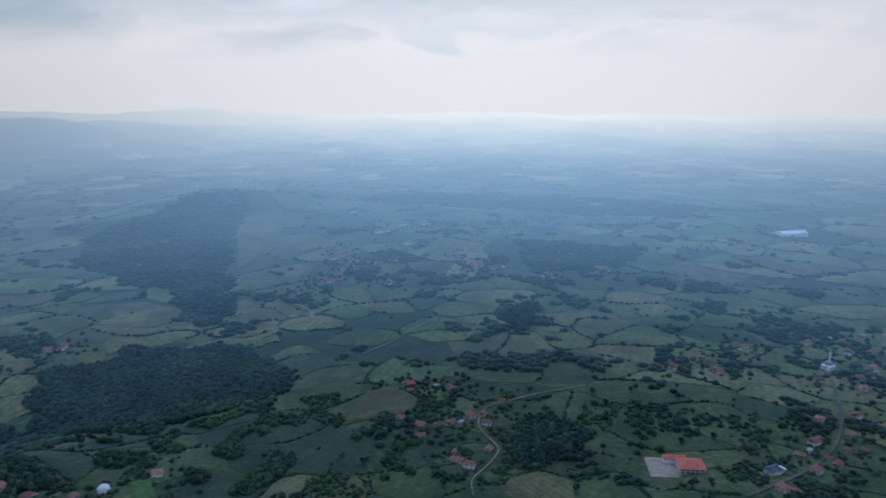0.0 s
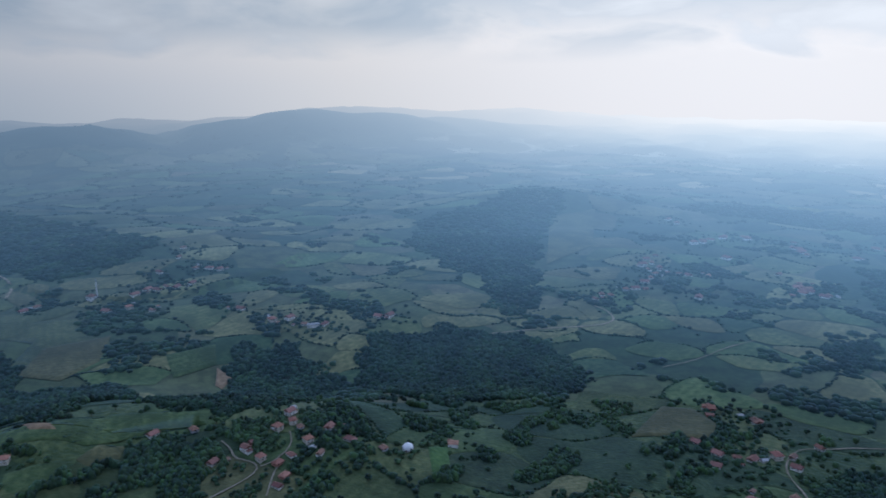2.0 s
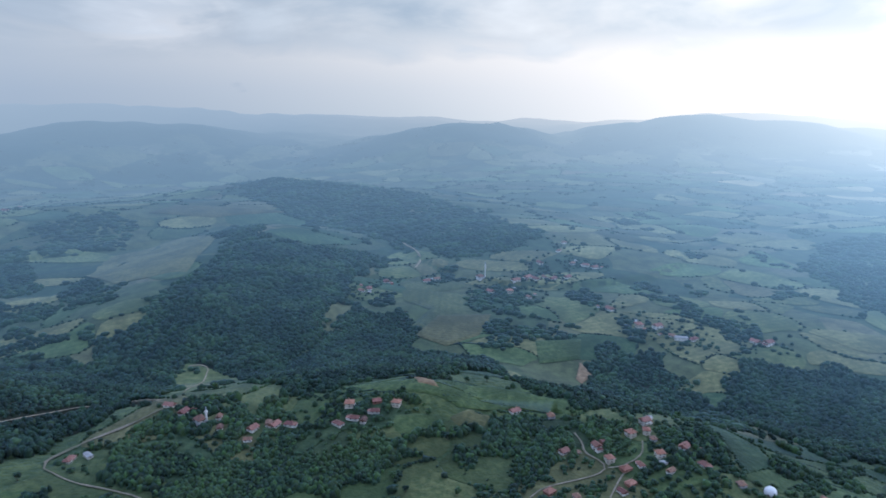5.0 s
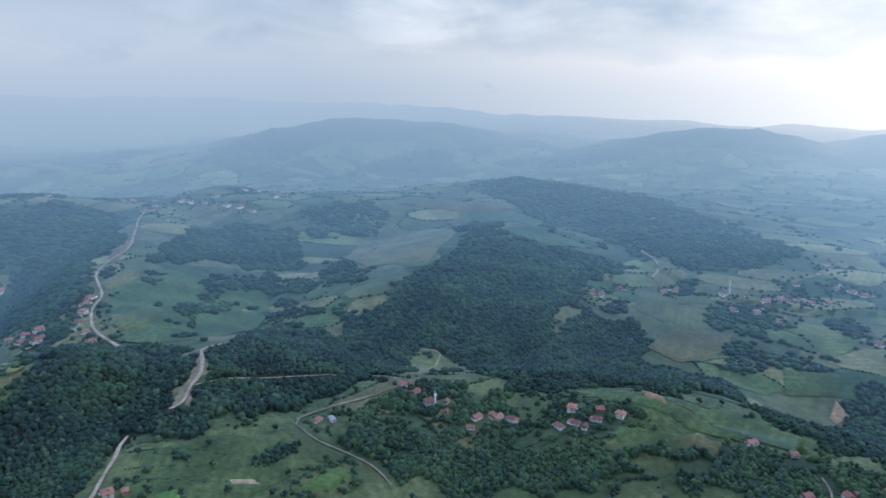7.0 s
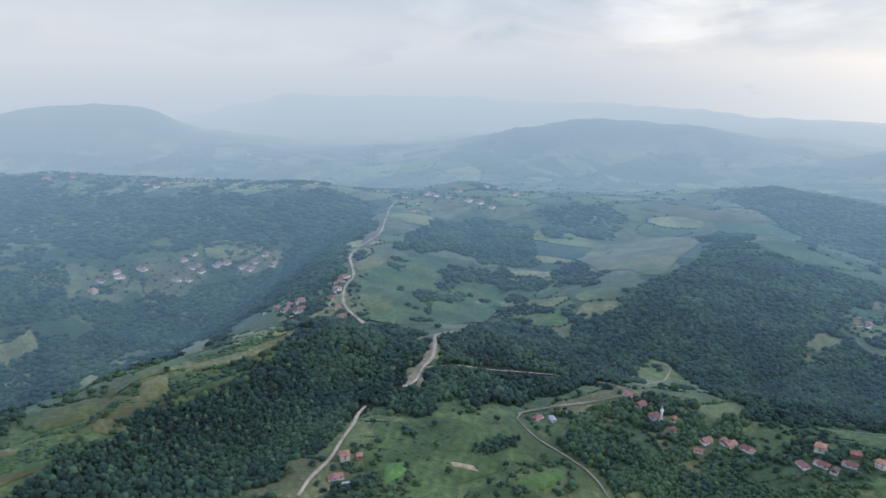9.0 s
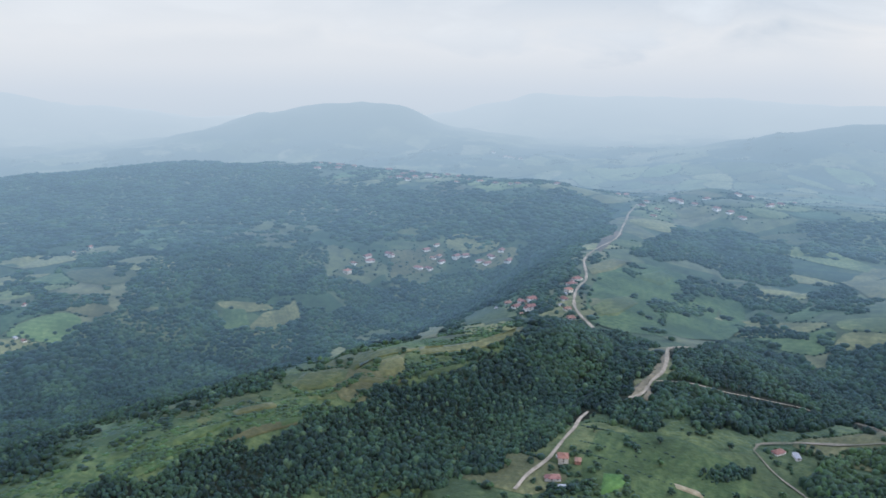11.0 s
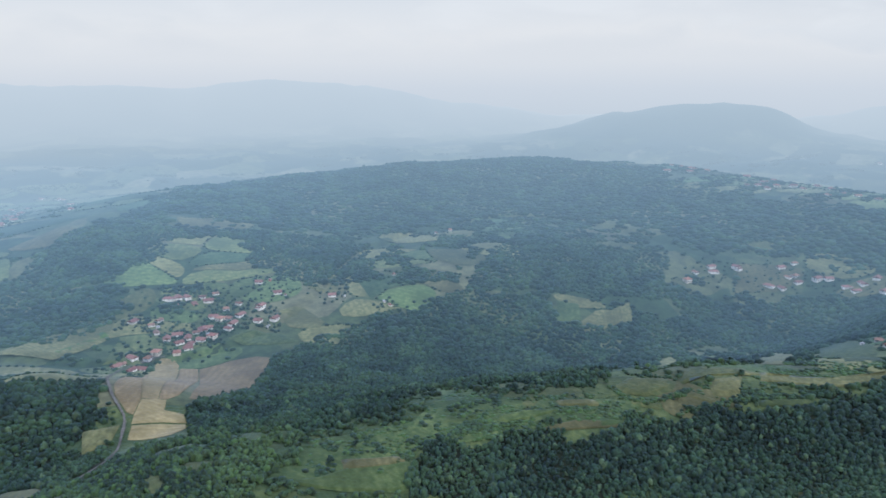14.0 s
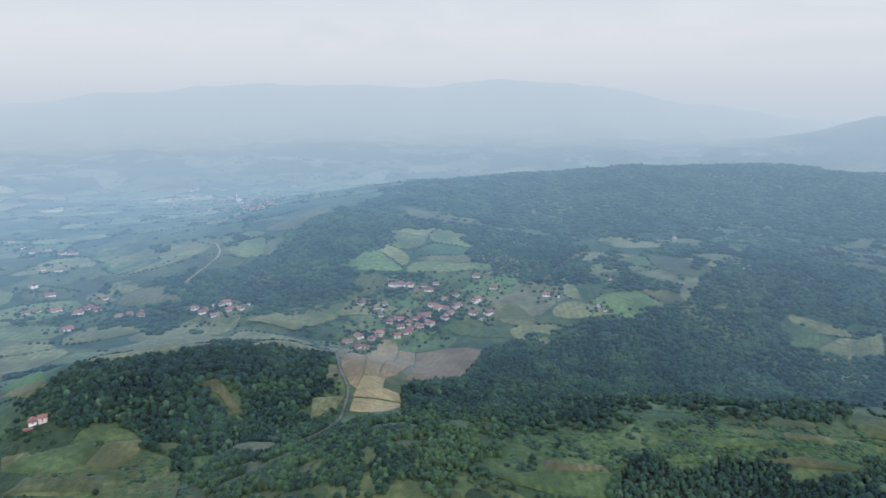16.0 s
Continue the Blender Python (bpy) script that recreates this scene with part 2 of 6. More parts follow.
KINDS = {
    "pasture": ((0.046, 0.065, 0.018), (0.092, 0.11, 0.036), "green pasture with tufts of rough grass"),
    "meadow": ((0.058, 0.071, 0.021), (0.116, 0.118, 0.042), "pale green meadow with worn patches"),
    "hay": ((0.08, 0.08, 0.028), (0.146, 0.132, 0.056), "dry yellow-green hay meadow with mown rows"),
    "lush": ((0.062, 0.105, 0.020), (0.105, 0.155, 0.036), "bright green crop field with fine rows"),
    "dark": ((0.029, 0.047, 0.017), (0.061, 0.08, 0.031), "dark green overgrown field with weeds"),
    "soil": ((0.14, 0.085, 0.045), (0.24, 0.155, 0.09), "bare reddish-brown ploughed soil"),
    "fallow": ((0.145, 0.105, 0.046), (0.20, 0.15, 0.070), "grey-brown fallow field with thin weeds"),
    "stubble": ((0.19, 0.142, 0.064), (0.275, 0.208, 0.104), "tan wheat stubble with harvest rows"),
    "fresh": ((0.040, 0.060, 0.018), (0.092, 0.108, 0.036), "fresh yellow-green hillside grass with bushes"),
    "sward": ((0.044, 0.067, 0.019), (0.092, 0.115, 0.035), "green grazed hillside grass with darker tufts"),
    "bank": ((0.115, 0.092, 0.050), (0.20, 0.152, 0.092), "bare brown cut earth bank beside the road"),
    "sand": ((0.24, 0.18, 0.10), (0.34, 0.27, 0.16), "bare sandy yellow earth patch"),
}
FIELD = {k: speckled(k, d, l, 0.16, 0.95, HAZY, 0.35, None, "object", 0.16, 0.05 if k in ("hay", "lush", "stubble") else 0.03) for k, (d, l, w) in KINDS.items()}
FIELD_FAR = {k: speckled("far_" + k, *KINDS[k][:2], 0.10, 0.95, HAZY, 0.2, None, "island", 0.28, 0.04) for k in ("pasture", "meadow", "hay", "dark", "stubble")}
ROAD = speckled("pale_gravel_road", (0.22, 0.18, 0.12), (0.38, 0.32, 0.23), 0.35, 0.9, 0.0, 0.2, (0.14, 0.125, 0.085))
LANE = speckled("earth_lane", (0.15, 0.128, 0.092), (0.26, 0.225, 0.165), 0.35, 0.9, 0.0, 0.2, (0.10, 0.095, 0.065))
ASPHALT = speckled("worn_asphalt", (0.075, 0.072, 0.060), (0.14, 0.134, 0.112), 0.5, 0.85, 0.0, 0.1)
WALLS = [speckled("white_render", (0.66, 0.62, 0.54), (0.82, 0.78, 0.70), 0.5, 0.9),
         speckled("cream_render", (0.52, 0.46, 0.36), (0.68, 0.62, 0.50), 0.5, 0.9),
         speckled("grey_render", (0.36, 0.35, 0.34), (0.52, 0.51, 0.49), 0.5, 0.9),
         speckled("bare_brick", (0.26, 0.13, 0.09), (0.38, 0.20, 0.14), 0.7, 0.9)]
ROOFS = [speckled("red_roof_tile", (0.150, 0.068, 0.058), (0.240, 0.112, 0.098), 0.6, 0.8, 0, 0.4, (0.15, 0.066, 0.05), "object", 0.25),
         speckled("orange_roof_tile", (0.215, 0.092, 0.068), (0.30, 0.140, 0.108), 0.6, 0.8, 0, 0.4, (0.22, 0.090, 0.062), "object", 0.2),
         speckled("old_brown_tile", (0.16, 0.078, 0.055), (0.27, 0.145, 0.105), 0.6, 0.85, 0, 0.4, (0.10, 0.07, 0.06), "object", 0.25),
         speckled("grey_sheet_roof", (0.25, 0.245, 0.235), (0.37, 0.365, 0.35), 0.3, 0.8, 0, 0.1)]
GLASS = material("window_glass", 0.15)[0]
GLASS.node_tree.nodes["Principled BSDF"].inputs["Base Color"].default_value = (0.02, 0.025, 0.03, 1)
TIMBER = speckled("dark_timber", (0.07, 0.045, 0.03), (0.15, 0.10, 0.07), 2.0)
CONCRETE = speckled("pale_concrete", (0.23, 0.195, 0.145), (0.35, 0.300, 0.225), 0.3, 0.9, 0.0, 0.1, (0.18, 0.155, 0.12))
WHITE = speckled("white_paint", (0.70, 0.68, 0.63), (0.82, 0.80, 0.75), 0.4, 0.7)
LEAD = speckled("lead_sheet", (0.20, 0.22, 0.24), (0.32, 0.34, 0.36), 0.5, 0.5)


DISTANT = 760.0                     # range where the painted haze begins


def paint_haze(m):
    """Paints bright haze into a surface as emission, stronger the farther it lies."""
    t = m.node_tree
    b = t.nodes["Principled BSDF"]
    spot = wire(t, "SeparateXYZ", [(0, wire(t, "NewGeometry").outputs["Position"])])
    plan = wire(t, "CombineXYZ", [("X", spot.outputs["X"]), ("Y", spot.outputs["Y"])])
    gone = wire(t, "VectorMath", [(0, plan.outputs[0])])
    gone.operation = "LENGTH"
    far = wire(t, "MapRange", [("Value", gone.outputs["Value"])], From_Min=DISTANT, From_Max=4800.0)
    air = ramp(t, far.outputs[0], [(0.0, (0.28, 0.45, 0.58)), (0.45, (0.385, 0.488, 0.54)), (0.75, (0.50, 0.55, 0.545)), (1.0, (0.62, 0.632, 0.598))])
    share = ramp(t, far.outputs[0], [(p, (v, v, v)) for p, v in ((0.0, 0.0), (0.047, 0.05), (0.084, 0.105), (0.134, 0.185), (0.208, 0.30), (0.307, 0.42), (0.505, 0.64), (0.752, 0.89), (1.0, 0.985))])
    # the painted haze is brighter towards the sun
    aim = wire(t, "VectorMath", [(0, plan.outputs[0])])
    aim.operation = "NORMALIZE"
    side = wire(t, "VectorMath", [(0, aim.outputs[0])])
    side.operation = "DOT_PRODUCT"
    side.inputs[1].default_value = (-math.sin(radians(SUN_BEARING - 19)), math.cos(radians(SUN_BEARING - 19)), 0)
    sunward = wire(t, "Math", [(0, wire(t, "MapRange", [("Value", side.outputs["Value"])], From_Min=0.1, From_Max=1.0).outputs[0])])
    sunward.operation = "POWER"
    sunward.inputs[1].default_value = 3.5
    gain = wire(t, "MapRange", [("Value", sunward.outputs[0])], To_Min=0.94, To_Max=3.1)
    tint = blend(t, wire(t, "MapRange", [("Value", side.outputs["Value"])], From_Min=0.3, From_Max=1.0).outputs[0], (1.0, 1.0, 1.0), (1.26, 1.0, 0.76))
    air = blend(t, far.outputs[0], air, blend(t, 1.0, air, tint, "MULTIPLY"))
    # extra painted glow at nearer range towards bearing 190
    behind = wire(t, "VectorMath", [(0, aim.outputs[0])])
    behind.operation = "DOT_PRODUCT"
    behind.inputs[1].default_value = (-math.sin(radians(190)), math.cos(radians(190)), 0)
    rear_lift = wire(t, "MapRange", [("Value", behind.outputs["Value"])], From_Min=0.7, From_Max=1.0, To_Max=0.45)
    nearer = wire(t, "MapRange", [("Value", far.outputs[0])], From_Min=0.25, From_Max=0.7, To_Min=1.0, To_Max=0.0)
    level = wire(t, "Math", [(0, rear_lift.outputs[0]), (1, nearer.outputs[0]), (2, gain.outputs[0])])
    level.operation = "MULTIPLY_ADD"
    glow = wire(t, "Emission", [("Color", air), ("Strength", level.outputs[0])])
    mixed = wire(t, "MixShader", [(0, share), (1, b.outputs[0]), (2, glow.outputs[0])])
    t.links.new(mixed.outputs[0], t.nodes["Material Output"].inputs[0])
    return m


def far_land():
    m, t, b, pos = material("hazy_distance", 0.95, HAZY)
    where = pos.outputs["Position"]
    bent = wire(t, "TexNoise", [("Vector", where)], Scale=0.006, Detail=2.0)
    push = wire(t, "VectorMath", [(0, bent.outputs["Color"])])
    push.operation = "SCALE"
    push.inputs["Scale"].default_value = 90.0
    moved = wire(t, "VectorMath", [(0, where), (1, push.outputs[0])])
    cells = wire(t, "TexVoronoi", [("Vector", moved.outputs[0])], Scale=0.008)
    tone = wire(t, "SeparateXYZ", [(0, cells.outputs["Color"])])
    green = ramp(t, tone.outputs[0], [(0.12, (0.030, 0.048, 0.018)), (0.45, (0.055, 0.072, 0.026)), (0.75, (0.075, 0.086, 0.034)), (0.95, (0.110, 0.108, 0.052))])
    plain = ramp(t, tone.outputs[1], [(0.2, (0.022, 0.038, 0.016)), (0.45, (0.070, 0.088, 0.035)), (0.7, (0.125, 0.13, 0.05)), (0.9, (0.165, 0.155, 0.08))])
    woods = wire(t, "TexNoise", [("Vector", where)], Scale=0.0030, Detail=7.0, Roughness=0.62)
    slope = wire(t, "SeparateXYZ", [(0, where)])
    up = wire(t, "MapRange", [("Value", slope.outputs["Z"])], From_Min=25.0, From_Max=80.0, To_Max=0.2)
    sum_ = wire(t, "Math", [(0, woods.outputs[0]), (1, up.outputs[0])])
    plan = wire(t, "CombineXYZ", [("X", slope.outputs["X"]), ("Y", slope.outputs["Y"])])
    gone = wire(t, "VectorMath", [(0, plan.outputs[0])])
    gone.operation = "LENGTH"
    beyond = wire(t, "MapRange", [("Value", gone.outputs["Value"])], From_Min=2300.0, From_Max=2900.0)
    low = wire(t, "MapRange", [("Value", slope.outputs["Z"])], From_Min=40.0, From_Max=5.0)
    open_land = wire(t, "Math", [(0, beyond.outputs[0]), (1, low.outputs[0])])
    open_land.operation = "MULTIPLY"
    green = blend(t, open_land.outputs[0], green, plain)
    # pale crop cells over the sunward plain, sunlight put into their colour
    sunlit_tone = ramp(t, tone.outputs[1], [(0.2, (0.012, 0.022, 0.011)), (0.42, (0.06, 0.08, 0.032)), (0.68, (0.20, 0.19, 0.09)), (0.9, (0.40, 0.35, 0.21))])
    heading = wire(t, "VectorMath", [(0, plan.outputs[0])])
    heading.operation = "NORMALIZE"
    sunny = wire(t, "SeparateXYZ", [(0, heading.outputs[0])])
    plain_side = wire(t, "MapRange", [("Value", sunny.outputs["Y"])], From_Min=0.78, From_Max=0.93)
    sunlit_land = wire(t, "Math", [(0, plain_side.outputs[0]), (1, open_land.outputs[0])])
    sunlit_land.operation = "MULTIPLY"
    green = blend(t, sunlit_land.outputs[0], green, sunlit_tone)
    mask = blend(t, beyond.outputs[0], (0.0, 0.0, 0.0), ramp(t, sum_.outputs[0], [(0.49, (0, 0, 0)), (0.54, (1, 1, 1))]))
    green = blend(t, mask, green, (0.020, 0.038, 0.020))
    fine = wire(t, "TexNoise", [("Vector", where)], Scale=0.045, Detail=6.0, Roughness=0.7)
    green = blend(t, 1.0, green, ramp(t, fine.outputs[0], [(0.35, (0.55, 0.55, 0.55)), (0.65, (1.25, 1.25, 1.2))]), "MULTIPLY")
    t.links.new(green, b.inputs["Base Color"])
    return paint_haze(m)


# far ground, with the haze glow painted in
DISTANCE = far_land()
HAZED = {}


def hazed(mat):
    """A copy of the surface with range haze painted in as emission."""
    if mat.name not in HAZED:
        HAZED[mat.name] = paint_haze(mat.copy())
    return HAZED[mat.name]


def set_hazed(thing):
    """Gives a far-off building copies of its surfaces with painted haze."""
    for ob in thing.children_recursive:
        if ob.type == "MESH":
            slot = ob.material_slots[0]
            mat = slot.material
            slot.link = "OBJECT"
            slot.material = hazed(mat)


# leaves of far woods and hedges, haze painted in as emission
LEAF_FAR = paint_haze(speckled("hazed_foliage", (0.009, 0.022, 0.014), (0.034, 0.054, 0.029), 0.4, 0.85, HAZY_LEAF, 0.5, (0.020, 0.036, 0.013), "island", 0.45, 0.0, True))
# lighter copies of the field colours, with haze glow painted over them
FIELD_HAZY = {k: paint_haze(speckled("distant_" + k, *(tuple(1.2 * v for v in c) for c in KINDS[k][:2]), 0.12, 0.95, HAZY, 0.1, None, "island", 0.42, 0.03)) for k in KINDS}


# ---- mesh helpers ----
def mesh(name, verts, faces, mat, smooth=False):
    me = bpy.data.meshes.new(name)
    me.from_pydata(np.asarray(verts).tolist(), [], faces if isinstance(faces, list) else faces.tolist())
    me.materials.append(mat)
    if smooth:
        me.shade_smooth()
    return me


def part(name, bm, mat, parent, label=""):
    """Links a bmesh as one mesh object under its thing."""
    me = bpy.data.meshes.new(name)
    bm.to_mesh(me)
    bm.free()
    me.materials.append(mat)
    ob = new(name, me)
    ob.parent = parent
    return tagged(ob, label)


def box(x0, y0, z0, x1, y1, z1, bevel=0.0):
    bm = bmesh.new()
    bmesh.ops.create_cube(bm, size=1.0)
    for v in bm.verts:
        v.co = Vector((x0 if v.co.x < 0 else x1, y0 if v.co.y < 0 else y1, z0 if v.co.z < 0 else z1))
    if bevel:
        bmesh.ops.bevel(bm, geom=bm.edges[:], offset=bevel, segments=1, affect="EDGES")
    return bm


def lathe(profile, sides=12, x=0.0, y=0.0):
    """A turned body from (radius, height) pairs."""
    bm = bmesh.new()
    rings = [[bm.verts.new((x + r * math.cos(6.28319 * k / sides), y + r * math.sin(6.28319 * k / sides), z)) for k in range(sides)] for r, z in profile]
    for lo, hi in zip(rings, rings[1:]):
        for k in range(sides):
            bm.faces.new((lo[k], lo[(k + 1) % sides], hi[(k + 1) % sides], hi[k]))
    bm.faces.new(rings[0][::-1])
    bm.faces.new(rings[-1])
    return bm


def hip_roof(w, d, z, rise, over=0.6, ridge=0.45, thick=0.25):
    """A tiled roof with overhanging eaves; ridge is the ridge's share of the length (1 for a gable)."""
    bm = bmesh.new()
    w2, d2, rr = w / 2 + over, d / 2 + over, w / 2 * ridge + (over if ridge >= 1 else 0)
    lo = [bm.verts.new(c) for c in ((-w2, -d2, z), (w2, -d2, z), (w2, d2, z), (-w2, d2, z))]
    ed = [bm.verts.new((v.co.x, v.co.y, z + thick)) for v in lo]
    a, b = bm.verts.new((-rr, 0, z + thick + rise)), bm.verts.new((rr, 0, z + thick + rise))
    bm.faces.new(lo[::-1])
    for k in range(4):
        bm.faces.new((lo[k], lo[(k + 1) % 4], ed[(k + 1) % 4], ed[k]))
    bm.faces.new((ed[0], ed[1], b, a))
    bm.faces.new((ed[1], ed[2], b))
    bm.faces.new((ed[2], ed[3], a, b))
    bm.faces.new((ed[3], ed[0], a))
    return bm


def inside(x, y, ring):
    """Which of the points lie in a ring of (x, y)."""
    hit = np.zeros(x.shape, bool)
    for (x1, y1), (x2, y2) in zip(ring, ring[1:] + ring[:1]):
        if y1 != y2:
            hit ^= ((y1 > y) != (y2 > y)) & (x < (x2 - x1) * (y - y1) / (y2 - y1) + x1)
    return hit


def in_any(x, y, rings):
    hit = np.zeros(x.shape, bool)
    for ring in rings:
        hit |= inside(x, y, ring)
    return hit


# ---- ground: one sheet out to the hazy distance ----
def sheet(name, bearings, ranges, mat):
    a, r = np.meshgrid(np.radians(bearings), ranges, indexing="ij")
    x, y = -r * np.sin(a), r * np.cos(a)
    n, m = a.shape
    i = np.arange(n * m).reshape(n, m)
    quads = np.stack([i[:-1, :-1], i[:-1, 1:], i[1:, 1:], i[1:, :-1]], -1).reshape(-1, 4)[:, ::-1]
    return mesh(name, np.stack([x, y, ground_z(x, y)], -1).reshape(-1, 3), quads, mat, True)


BEARINGS = np.concatenate([np.arange(-40, 200, 0.5), np.arange(200, 320.1, 2.0)])
ground = new("ground", sheet("ground", BEARINGS, np.concatenate([[0.0], np.linspace(60, 400, 12)[:-1], np.geomspace(400, DISTANT, 110)]), EARTH))
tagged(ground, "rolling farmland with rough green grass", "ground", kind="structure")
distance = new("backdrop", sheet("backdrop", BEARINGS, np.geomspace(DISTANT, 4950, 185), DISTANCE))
tagged(distance, "distant hills and plain with painted blue haze glow", "distant hills", kind="structure")

